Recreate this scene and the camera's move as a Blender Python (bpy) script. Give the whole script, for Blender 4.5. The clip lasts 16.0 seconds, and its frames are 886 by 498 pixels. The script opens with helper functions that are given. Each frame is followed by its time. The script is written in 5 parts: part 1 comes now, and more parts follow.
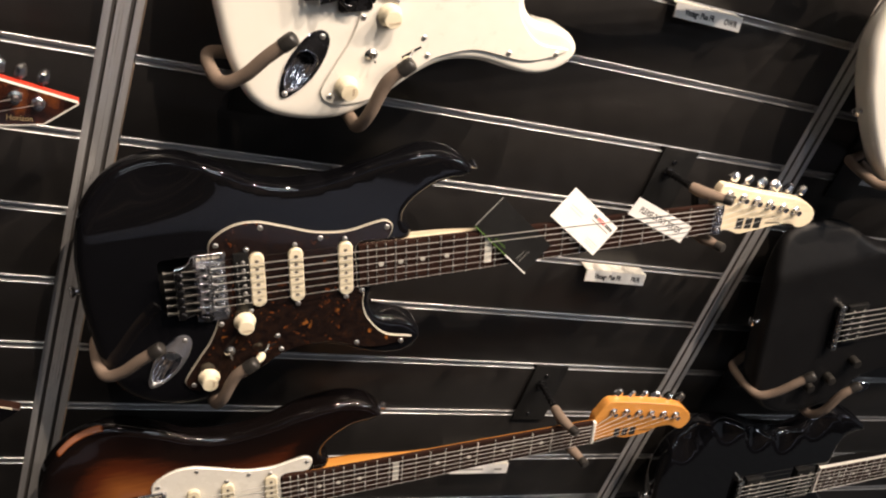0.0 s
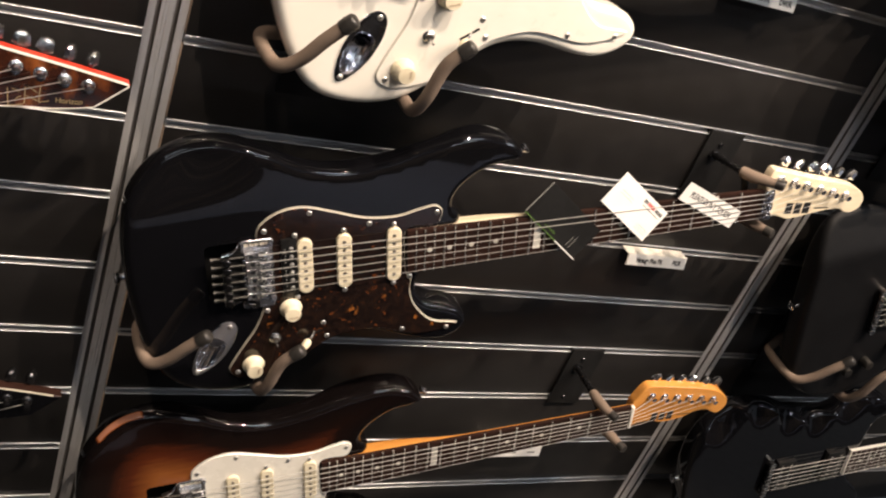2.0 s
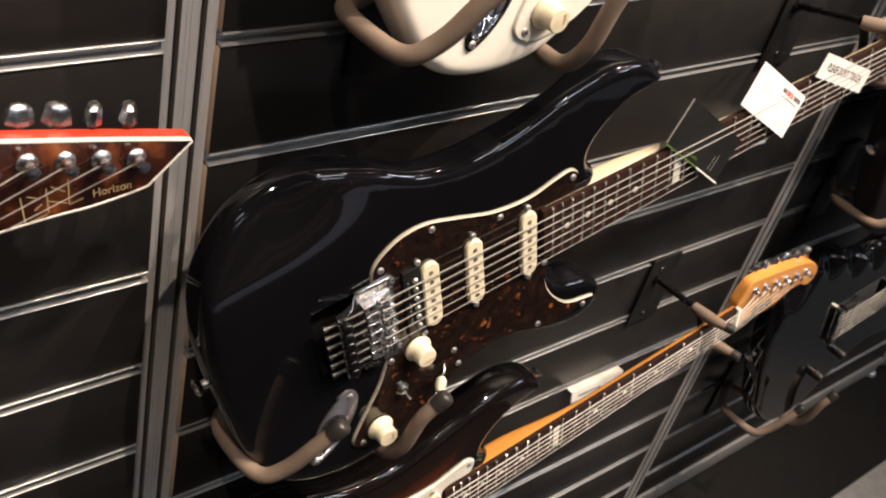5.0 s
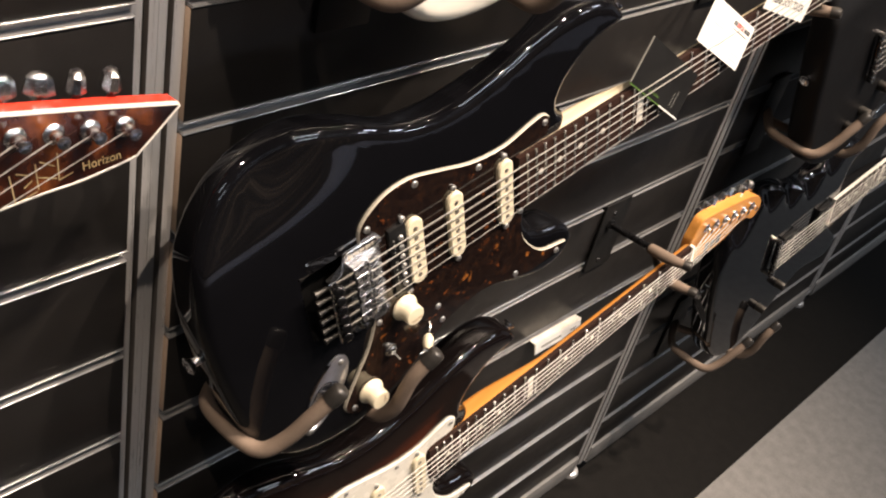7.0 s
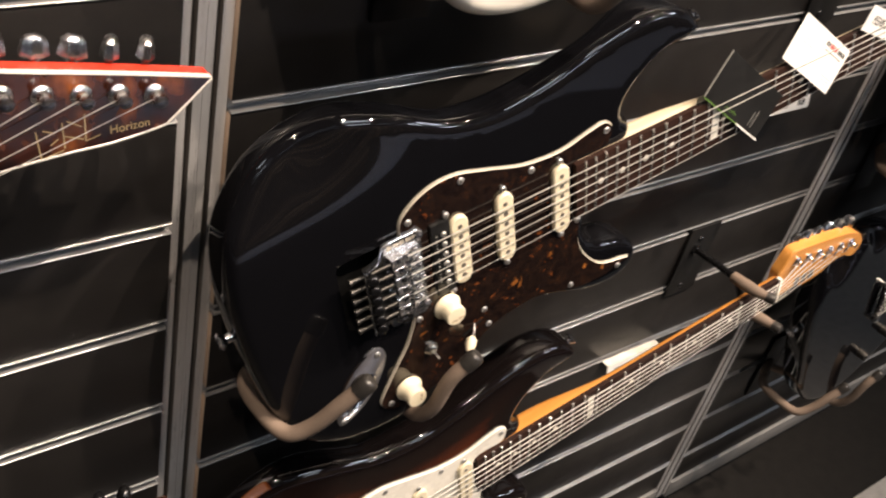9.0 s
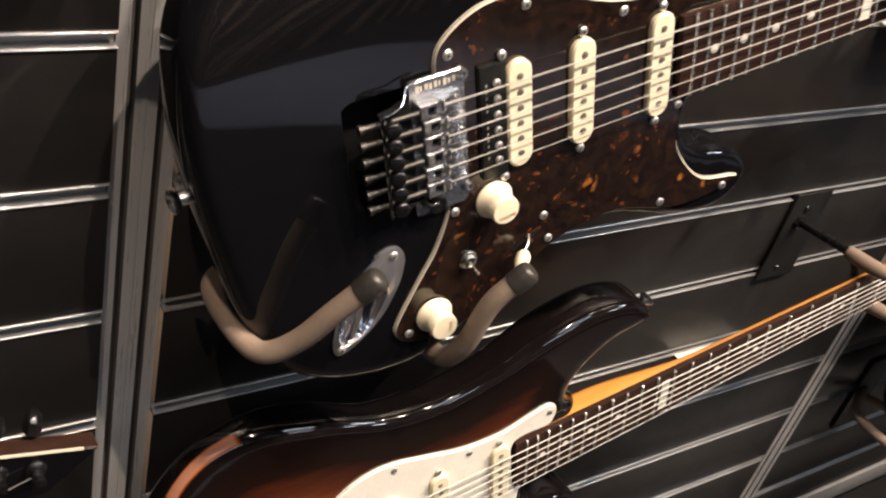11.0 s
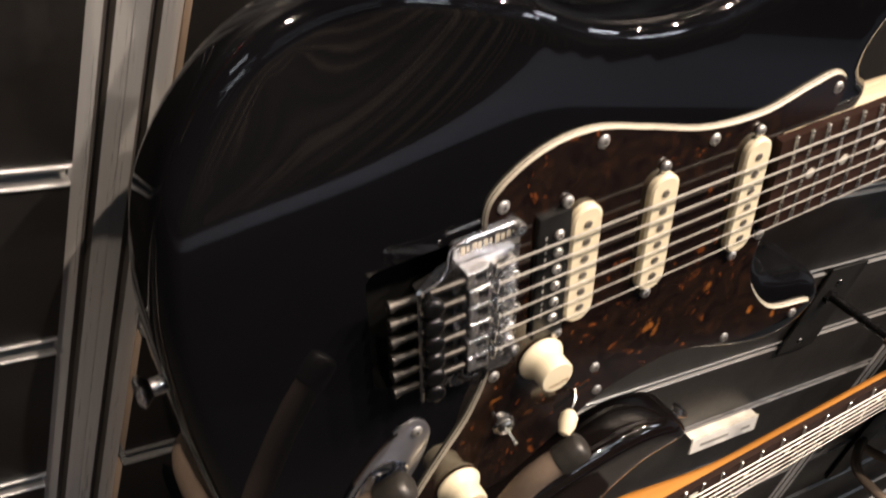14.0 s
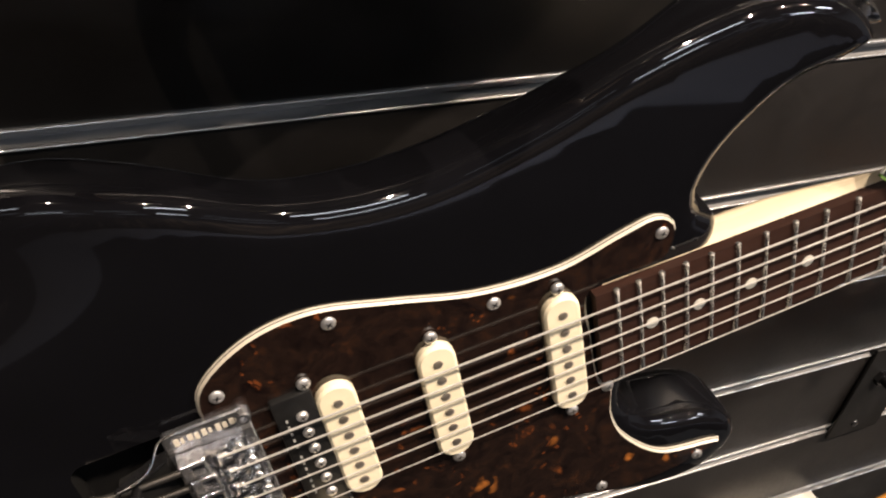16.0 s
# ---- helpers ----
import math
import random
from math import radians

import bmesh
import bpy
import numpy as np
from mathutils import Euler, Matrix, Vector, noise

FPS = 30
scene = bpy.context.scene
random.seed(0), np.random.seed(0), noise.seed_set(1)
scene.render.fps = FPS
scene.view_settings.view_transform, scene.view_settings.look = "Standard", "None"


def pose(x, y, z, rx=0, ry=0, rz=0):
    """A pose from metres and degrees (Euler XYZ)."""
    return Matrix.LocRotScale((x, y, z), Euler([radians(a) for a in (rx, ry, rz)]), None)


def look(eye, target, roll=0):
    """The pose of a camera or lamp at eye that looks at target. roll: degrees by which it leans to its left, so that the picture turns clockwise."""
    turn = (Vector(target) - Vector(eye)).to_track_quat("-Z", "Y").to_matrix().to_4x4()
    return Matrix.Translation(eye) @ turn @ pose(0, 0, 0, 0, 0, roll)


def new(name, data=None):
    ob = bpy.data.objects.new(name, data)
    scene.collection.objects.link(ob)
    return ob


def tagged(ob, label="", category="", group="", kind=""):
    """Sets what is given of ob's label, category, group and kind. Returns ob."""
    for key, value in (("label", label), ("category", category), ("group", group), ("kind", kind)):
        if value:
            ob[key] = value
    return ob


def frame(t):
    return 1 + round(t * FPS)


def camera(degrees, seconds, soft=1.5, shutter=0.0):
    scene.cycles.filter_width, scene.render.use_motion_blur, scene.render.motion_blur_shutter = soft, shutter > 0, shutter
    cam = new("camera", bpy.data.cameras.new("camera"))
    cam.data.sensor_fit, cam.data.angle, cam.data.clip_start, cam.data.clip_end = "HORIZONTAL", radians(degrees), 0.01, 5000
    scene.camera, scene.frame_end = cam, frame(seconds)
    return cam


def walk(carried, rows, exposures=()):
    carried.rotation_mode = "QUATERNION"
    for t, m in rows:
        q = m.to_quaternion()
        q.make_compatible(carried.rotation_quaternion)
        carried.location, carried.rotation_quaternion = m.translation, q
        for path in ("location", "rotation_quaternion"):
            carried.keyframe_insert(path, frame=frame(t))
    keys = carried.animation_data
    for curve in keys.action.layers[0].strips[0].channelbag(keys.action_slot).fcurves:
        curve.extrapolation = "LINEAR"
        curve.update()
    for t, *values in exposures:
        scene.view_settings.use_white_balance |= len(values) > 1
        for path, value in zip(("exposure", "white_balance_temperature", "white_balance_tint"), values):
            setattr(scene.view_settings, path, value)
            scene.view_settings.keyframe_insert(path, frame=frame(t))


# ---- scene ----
cam = camera(47.7, 16.0, 2.1, 0.5)
PATH = [
    (0, (-0.1341, -1.0310, 1.6054), (0.7712, 0.4746, 0.6496), 21.71),
    (0.5, (-0.1396, -1.0194, 1.6057), (0.7657, 0.4833, 0.6454), 22.03),
    (1, (-0.1490, -1.0098, 1.6039), (0.7766, 0.4766, 0.6374), 22.54),
    (1.5, (-0.1597, -1.0058, 1.6004), (0.7683, 0.4784, 0.6329), 22.54),
    (2, (-0.1826, -0.9792, 1.5880), (0.7388, 0.4860, 0.5858), 22.56),
    (2.5, (-0.1917, -0.9245, 1.5655), (0.7640, 0.5140, 0.5568), 23.29),
    (3, (-0.1865, -0.8131, 1.5292), (0.7238, 0.5913, 0.4342), 21.57),
    (3.5, (-0.1789, -0.7393, 1.5147), (0.7820, 0.6206, 0.4069), 19.08),
    (3.7, (-0.1868, -0.7165, 1.5038), (0.7871, 0.6253, 0.3853), 18.25),
    (5.8, (-0.3353, -0.5091, 1.4666), (0.9714, 0.4595, 0.3029), 15.75),
    (6, (-0.3383, -0.5077, 1.4624), (0.9766, 0.4479, 0.2972), 15.67),
    (6.5, (-0.3377, -0.5140, 1.4518), (0.9819, 0.4330, 0.2848), 14.94),
    (7, (-0.3326, -0.5235, 1.4428), (0.9869, 0.4339, 0.2842), 14.91),
    (7.5, (-0.3280, -0.5339, 1.4375), (0.9477, 0.4739, 0.2727), 14.69),
    (8, (-0.3191, -0.5433, 1.4399), (0.9114, 0.5262, 0.2815), 14.62),
    (8.5, (-0.2989, -0.5583, 1.4390), (0.8975, 0.5427, 0.2743), 14.23),
    (9, (-0.2795, -0.5717, 1.4368), (0.8621, 0.5713, 0.2576), 14.49),
    (9.2, (-0.2727, -0.5741, 1.4320), (0.8380, 0.5930, 0.2470), 13.88),
    (11.3, (-0.1606, -0.4954, 1.1680), (0.9319, 0.7935, 0.0979), 16.87),
    (11.5, (-0.1570, -0.4899, 1.1450), (0.9389, 0.8351, 0.1235), 17.05),
    (12, (-0.1444, -0.4679, 1.0942), (0.9691, 0.8940, 0.1426), 17.31),
    (12.5, (-0.1430, -0.4320, 1.0833), (0.9870, 0.8916, 0.0979), 17.93),
    (13, (-0.1389, -0.4042, 1.1110), (1.0309, 0.8461, 0.0774), 19.83),
    (13.5, (-0.1310, -0.3740, 1.1579), (1.0428, 0.8289, 0.0738), 20.23),
    (14, (-0.1240, -0.3425, 1.2127), (1.0395, 0.8083, 0.0629), 20.14),
    (14.5, (-0.1090, -0.3266, 1.2516), (1.0386, 0.7939, 0.0567), 18.74),
    (15, (-0.0303, -0.3337, 1.2671), (0.9580, 0.8415, -0.0144), 14.85),
    (15.5, (0.0562, -0.3553, 1.2891), (0.8723, 0.9504, 0.0126), 12.09),
    (16, (0.0842, -0.3626, 1.2977), (0.8615, 0.9718, 0.0268), 10.49),
]
EXPOSURES = [(0, -0.05), (3.7, -0.05), (7.0, 0.30), (9.2, 0.26), (11.5, 0.52), (12.5, 0.66), (13.0, 0.64), (14.0, 0.11), (14.5, 0.03), (15.5, 0.16), (16.0, 0.21)]
walk(cam, [(t, look(eye, target, roll)) for t, eye, target, roll in PATH], EXPOSURES)

# ---------------------------------------------------------------- world and lights
world = bpy.data.worlds.new("hall_air")
scene.world = world
world.use_nodes = True
world.node_tree.nodes["Background"].inputs[0].default_value = (0.62, 0.70, 1.0, 1)
world.node_tree.nodes["Background"].inputs[1].default_value = 0.03


def spot(name, eye, target, watts, colour, size=0.05, angle=70):
    lamp = bpy.data.lights.new(name, "SPOT")
    lamp.energy, lamp.color, lamp.shadow_soft_size = watts, colour, size
    lamp.spot_size, lamp.spot_blend = radians(angle), 0.6
    ob = new(name, lamp)
    ob.matrix_world = look(eye, target)
    return ob


WARM = (1.0, 0.805, 0.645)
for lamp_x, aim_x, aim_z, watts in ((-0.85, -0.75, 0.95, 112), (0.18, 0.05, 0.95, 196), (0.88, 0.45, 0.97, 196), (1.55, 0.85, 1.10, 190), (2.08, 1.25, 1.12, 190)):
    spot("track_spot", (lamp_x, -1.05, 3.25), (aim_x, 0, aim_z), watts, WARM, 0.015, 50)


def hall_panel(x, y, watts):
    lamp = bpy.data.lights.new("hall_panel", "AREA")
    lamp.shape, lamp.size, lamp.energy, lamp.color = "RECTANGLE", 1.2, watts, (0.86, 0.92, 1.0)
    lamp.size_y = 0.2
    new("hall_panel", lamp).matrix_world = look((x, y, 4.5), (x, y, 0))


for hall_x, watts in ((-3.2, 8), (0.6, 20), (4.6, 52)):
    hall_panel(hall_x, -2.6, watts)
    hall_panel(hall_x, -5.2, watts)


# unseen lamps, added for reflections: two on the floor band, two on the wall
for wash_x, watts, wash_y, wash_z, tint, spread in ((1.1, 24, -3.0, 0, (0.80, 0.87, 1.0), 46), (3.4, 10, -3.0, 0, (0.80, 0.87, 1.0), 60), (0.7, 48, -4.25, 0.6, (1.0, 0.84, 0.70), 70), (2.4, 14, -4.25, 0.6, (1.0, 0.84, 0.70), 70)):
    wash = bpy.data.lights.new("reflection_wash", "AREA")
    wash.shape, wash.size, wash.energy, wash.color, wash.spread = "SQUARE", 0.5, watts, tint, radians(spread)
    new("reflection_wash", wash).matrix_world = look((wash_x, -3.2, 4.4), (wash_x, wash_y, wash_z))


# ---------------------------------------------------------------- materials
def material(name, base, rough=0.5, metal=0.0, coat=0.0, spec=0.5):
    m = bpy.data.materials.new(name)
    m.use_nodes = True
    b = m.node_tree.nodes["Principled BSDF"]
    b.inputs["Base Color"].default_value = (*base, 1)
    b.inputs["Roughness"].default_value = rough
    b.inputs["Metallic"].default_value = metal
    b.inputs["Coat Weight"].default_value = coat
    b.inputs["Coat Roughness"].default_value = 0.04
    b.inputs["Specular IOR Level"].default_value = spec
    return m


def nodes_of(m):
    return m.node_tree.nodes, m.node_tree.links, m.node_tree.nodes["Principled BSDF"]


def coords(m, scale=(1, 1, 1), kind="Object"):
    n, l, b = nodes_of(m)
    c = n.new("ShaderNodeTexCoord")
    mp = n.new("ShaderNodeMapping")
    mp.inputs["Scale"].default_value = scale
    l.new(c.outputs[kind], mp.inputs["Vector"])
    return mp.outputs["Vector"]


def noise_node(m, vec, scale, detail=4, rough=0.55):
    n, l, b = nodes_of(m)
    t = n.new("ShaderNodeTexNoise")
    t.inputs["Scale"].default_value, t.inputs["Detail"].default_value, t.inputs["Roughness"].default_value = scale, detail, rough
    l.new(vec, t.inputs["Vector"])
    return t.outputs["Fac"]


def ramp(m, fac, stops):
    n, l, b = nodes_of(m)
    r = n.new("ShaderNodeValToRGB")
    e = r.color_ramp.elements
    while len(e) < len(stops):
        e.new(0.5)
    for k, (pos, col) in enumerate(stops):
        e[k].position, e[k].color = pos, (*col, 1) if len(col) == 3 else col
    l.new(fac, r.inputs["Fac"])
    return r.outputs["Color"]


def span(m, fac, lo, hi, a, b2):
    n, l, b = nodes_of(m)
    r = n.new("ShaderNodeMapRange")
    for key, v in zip(("From Min", "From Max", "To Min", "To Max"), (lo, hi, a, b2)):
        r.inputs[key].default_value = v
    l.new(fac, r.inputs["Value"])
    return r.outputs["Result"]


def bump(m, fac, strength, distance=0.001):
    n, l, b = nodes_of(m)
    k = n.new("ShaderNodeBump")
    k.inputs["Strength"].default_value, k.inputs["Distance"].default_value = strength, distance
    l.new(fac, k.inputs["Height"])
    l.new(k.outputs["Normal"], b.inputs["Normal"])


def link(m, out, key):
    m.node_tree.links.new(out, m.node_tree.nodes["Principled BSDF"].inputs[key])


def varied(name, lo, hi, scale, rough=(0.4, 0.6), metal=0.0, stretch=(1, 1, 1), relief=0.0, coat=0.0, spec=0.5):
    """A surface whose colour and gloss wander between two values at two sizes of grain."""
    m = material(name, lo, rough[0], metal, coat, spec)
    v = coords(m, stretch)
    a, b = noise_node(m, v, scale, 5), noise_node(m, v, scale * 0.13, 2)
    n, l, _ = nodes_of(m)
    mix = n.new("ShaderNodeMath")
    mix.operation = "ADD"
    l.new(a, mix.inputs[0]), l.new(b, mix.inputs[1])
    link(m, ramp(m, span(m, mix.outputs[0], 0.6, 1.4, 0, 1), [(0, lo), (1, hi)]), "Base Color")
    link(m, span(m, mix.outputs[0], 0.6, 1.4, rough[0], rough[1]), "Roughness")
    if relief:
        bump(m, a, relief)
    return m


PANEL = varied("black_laminate", (0.0104, 0.0095, 0.0090), (0.0168, 0.0154, 0.0146), 260, (0.36, 0.48), relief=0.05, spec=0.38)
MDF = varied("raw_fibreboard", (0.42, 0.31, 0.225), (0.52, 0.39, 0.29), 180, (0.7, 0.85), relief=0.2)
ALU = varied("anodised_aluminium", (0.60, 0.595, 0.59), (0.70, 0.695, 0.69), 60, (0.25, 0.36), 0.5, (40, 40, 1))
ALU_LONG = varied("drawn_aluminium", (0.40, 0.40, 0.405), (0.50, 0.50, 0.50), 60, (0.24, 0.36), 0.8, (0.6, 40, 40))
# duller copy of the drawn aluminium, darkened as shade inside the slot
ALU_SLOT_SHADE = varied("dull_shaded_slot_aluminium", (0.35, 0.35, 0.355), (0.44, 0.44, 0.44), 60, (0.34, 0.46), 0.7, (0.6, 40, 40))
RAIL = varied("grey_painted_rail", (0.20, 0.196, 0.19), (0.27, 0.264, 0.256), 30, (0.4, 0.55), 0.3)
# darker copy of the upright's aluminium: the grooves' shade put into colour
GROOVE_SHADE = varied("shaded_groove", (0.17, 0.157, 0.146), (0.24, 0.222, 0.205), 80, (0.4, 0.6), 0.6)
CHROME = varied("chrome", (0.80, 0.80, 0.82), (0.92, 0.92, 0.93), 90, (0.10, 0.20), 1.0)
BRIDGE_PLATE = varied("brushed_bridge_plate", (0.40, 0.40, 0.415), (0.60, 0.60, 0.615), 420, (0.14, 0.26), 0.95, relief=0.25)
WORN_CHROME = varied("worn_chrome", (0.66, 0.66, 0.67), (0.88, 0.88, 0.89), 700, (0.07, 0.18), 1.0, relief=0.35)
POLISHED = varied("polished_cup_chrome", (0.86, 0.86, 0.90), (0.94, 0.94, 0.97), 90, (0.05, 0.09), 1.0)
JACK_PLATE = varied("satin_jack_plate", (0.50, 0.50, 0.53), (0.60, 0.60, 0.63), 300, (0.26, 0.38), 0.95)
SCREW_STEEL = varied("screw_steel", (0.60, 0.59, 0.57), (0.78, 0.77, 0.75), 400, (0.28, 0.42), 0.85)
SMOKED = varied("smoked_nickel", (0.06, 0.057, 0.053), (0.11, 0.104, 0.096), 150, (0.40, 0.52), 0.95)
NICKEL = varied("worn_nickel", (0.58, 0.57, 0.54), (0.74, 0.73, 0.70), 200, (0.16, 0.3), 1.0)
FRET_WIRE = varied("fret_wire", (0.60, 0.59, 0.56), (0.76, 0.75, 0.72), 300, (0.20, 0.32), 0.95)
BLACK_METAL = varied("black_nickel", (0.035, 0.035, 0.037), (0.07, 0.07, 0.075), 150, (0.2, 0.32), 0.9)
STEEL_PAINT = varied("black_powder_coat", (0.007, 0.007, 0.007), (0.013, 0.013, 0.013), 400, (0.38, 0.5), relief=0.1, spec=0.25)
GLOSS_BLACK = varied("black_lacquer", (0.0030, 0.0030, 0.0036), (0.0040, 0.0040, 0.0050), 30, (0.02, 0.045))
SATIN_BLACK = varied("satin_black_lacquer", (0.004, 0.004, 0.0045), (0.007, 0.007, 0.0075), 120, (0.44, 0.54), spec=0.2)
BLACK_PLASTIC = varied("black_plastic", (0.005, 0.005, 0.005), (0.010, 0.010, 0.010), 200, (0.32, 0.45), spec=0.3)
OLD_WHITE = varied("olympic_white_lacquer", (0.79, 0.76, 0.67), (0.84, 0.81, 0.73), 14, (0.08, 0.16), coat=0.5)
WOUND = varied("wound_string_steel", (0.62, 0.605, 0.565), (0.76, 0.745, 0.70), 500, (0.34, 0.46), 0.75)
CREAM = varied("cream_plastic", (0.72, 0.64, 0.45), (0.80, 0.72, 0.54), 60, (0.28, 0.42))
WHITE_PLY = varied("white_plastic_ply", (0.76, 0.73, 0.64), (0.82, 0.79, 0.71), 50, (0.22, 0.35))
MAPLE = varied("pale_maple", (0.78, 0.66, 0.45), (0.85, 0.75, 0.56), 26, (0.22, 0.34), 0, (1, 9, 9), coat=0.3)
AMBER_MAPLE = varied("amber_maple", (0.56, 0.235, 0.045), (0.68, 0.31, 0.075), 26, (0.16, 0.28), 0, (1, 9, 9), coat=0.4)
ROSEWOOD = varied("rosewood", (0.012, 0.005, 0.0035), (0.034, 0.014, 0.009), 40, (0.46, 0.60), 0, (1, 14, 14), relief=0.15, spec=0.22)
AGED_PLY = varied("aged_white_ply", (0.46, 0.42, 0.34), (0.54, 0.50, 0.41), 60, (0.3, 0.45))
PEARL = varied("pearl_inlay", (0.55, 0.53, 0.46), (0.75, 0.73, 0.66), 160, (0.2, 0.35))
FOAM = varied("grey_brown_foam", (0.180, 0.132, 0.098), (0.222, 0.166, 0.126), 420, (0.78, 0.92), relief=0.15)
RUBBER = varied("dark_rubber", (0.020, 0.0185, 0.017), (0.036, 0.033, 0.030), 240, (0.30, 0.44), relief=0.15)
TUBE_LIGHT = material("cool_tube_light", (0.8, 0.85, 1.0), 0.5)
TUBE_LIGHT.node_tree.nodes["Principled BSDF"].inputs["Emission Color"].default_value = (0.80, 0.87, 1.0, 1)
TUBE_LIGHT.node_tree.nodes["Principled BSDF"].inputs["Emission Strength"].default_value = 1.8
PAPER = varied("white_card", (0.78, 0.77, 0.74), (0.84, 0.83, 0.80), 60, (0.5, 0.65))
# near black for the routed recess, and for shade in gaps and holes
VOID = material("recess_and_gap_black", (0.006, 0.006, 0.006), 0.6, spec=0.15)
POLE = varied("pole_steel", (0.26, 0.235, 0.205), (0.38, 0.345, 0.305), 300, (0.34, 0.50), 0.85)
# wide light-to-dark mottle painted in as the glints on the saddles
SADDLE = varied("glint_mottled_saddle_steel", (0.42, 0.42, 0.44), (0.94, 0.94, 0.95), 620, (0.08, 0.22), 0.95, relief=0.8)
INK = material("black_ink", (0.012, 0.012, 0.012), 0.6)
RED_INK = material("red_ink", (0.55, 0.04, 0.03), 0.6)
GREEN_INK = material("green_ink", (0.09, 0.18, 0.032), 0.6)
GOLD_INK = material("gold_ink", (0.40, 0.31, 0.16), 0.5)
BROWN_INK = material("brown_ink", (0.30, 0.19, 0.11), 0.6)
GREY_EDGE = material("grey_card_edge", (0.30, 0.30, 0.28), 0.6)
BLACK_CARD = varied("black_card", (0.008, 0.008, 0.008), (0.014, 0.014, 0.014), 120, (0.40, 0.55), spec=0.25)
RED_BIND = varied("red_binding", (0.55, 0.035, 0.02), (0.68, 0.06, 0.03), 40, (0.12, 0.22), coat=0.4)
WHITE_BIND = varied("white_binding", (0.72, 0.69, 0.62), (0.80, 0.77, 0.70), 60, (0.2, 0.32))
CARPET = varied("grey_carpet", (0.19, 0.184, 0.177), (0.29, 0.28, 0.268), 330, (0.9, 1.0), relief=0.9, spec=0.2)
# blue-grey of an added floor band that tints the lacquer's reflections
BLUE_BAND = varied("blue_reflection_band", (0.085, 0.087, 0.106), (0.125, 0.128, 0.155), 240, (0.9, 1.0), relief=0.8)
# carpet with shade put into its colour
DARKENED_CARPET = varied("darkened_carpet", (0.026, 0.025, 0.024), (0.046, 0.044, 0.042), 330, (0.9, 1.0), relief=0.9, spec=0.2)
AISLE_CARPET = varied("dark_aisle_carpet", (0.005, 0.005, 0.0062), (0.010, 0.010, 0.0125), 330, (0.9, 1.0), relief=0.8, spec=0.12)
DARK_CARPET = varied("black_carpet", (0.0075, 0.007, 0.0065), (0.014, 0.013, 0.012), 330, (0.9, 1.0), relief=0.8, spec=0.12)
CEILING_M = varied("dark_hall_ceiling", (0.09, 0.09, 0.125), (0.15, 0.15, 0.205), 4, (0.8, 0.95))
BRIGHT_BOOTH = varied("pale_booth_wall", (0.42, 0.43, 0.46), (0.52, 0.53, 0.56), 5, (0.6, 0.8))
# pale streaks painted in place of lit objects that the lacquer mirrors
HALL_STREAKS = material("streaked_hall_wall", (0.05, 0.052, 0.06), 0.7)
link(HALL_STREAKS, ramp(HALL_STREAKS, noise_node(HALL_STREAKS, coords(HALL_STREAKS, (1.1, 1, 0.13)), 1.5, 3, 0.5), [(0.40, (0.022, 0.022, 0.030)), (0.49, (0.07, 0.07, 0.10)), (0.57, (0.16, 0.16, 0.19)), (0.66, (0.42, 0.42, 0.48))]), "Base Color")
# pale streaks painted in to stand for warm lights mirrored by the lacquer
STREAKED_STAND = material("streaked_reflection_wall", (0.05, 0.04, 0.03), 0.6)
link(STREAKED_STAND, ramp(STREAKED_STAND, noise_node(STREAKED_STAND, coords(STREAKED_STAND, (5.0, 1, 0.16)), 3.2, 5, 0.65), [(0.40, (0.010, 0.009, 0.008)), (0.52, (0.040, 0.032, 0.025)), (0.60, (0.17, 0.13, 0.10)), (0.70, (0.34, 0.27, 0.21))]), "Base Color")
BOOTH_M = varied("grey_booth_wall", (0.05, 0.052, 0.06), (0.08, 0.083, 0.095), 5, (0.6, 0.8))


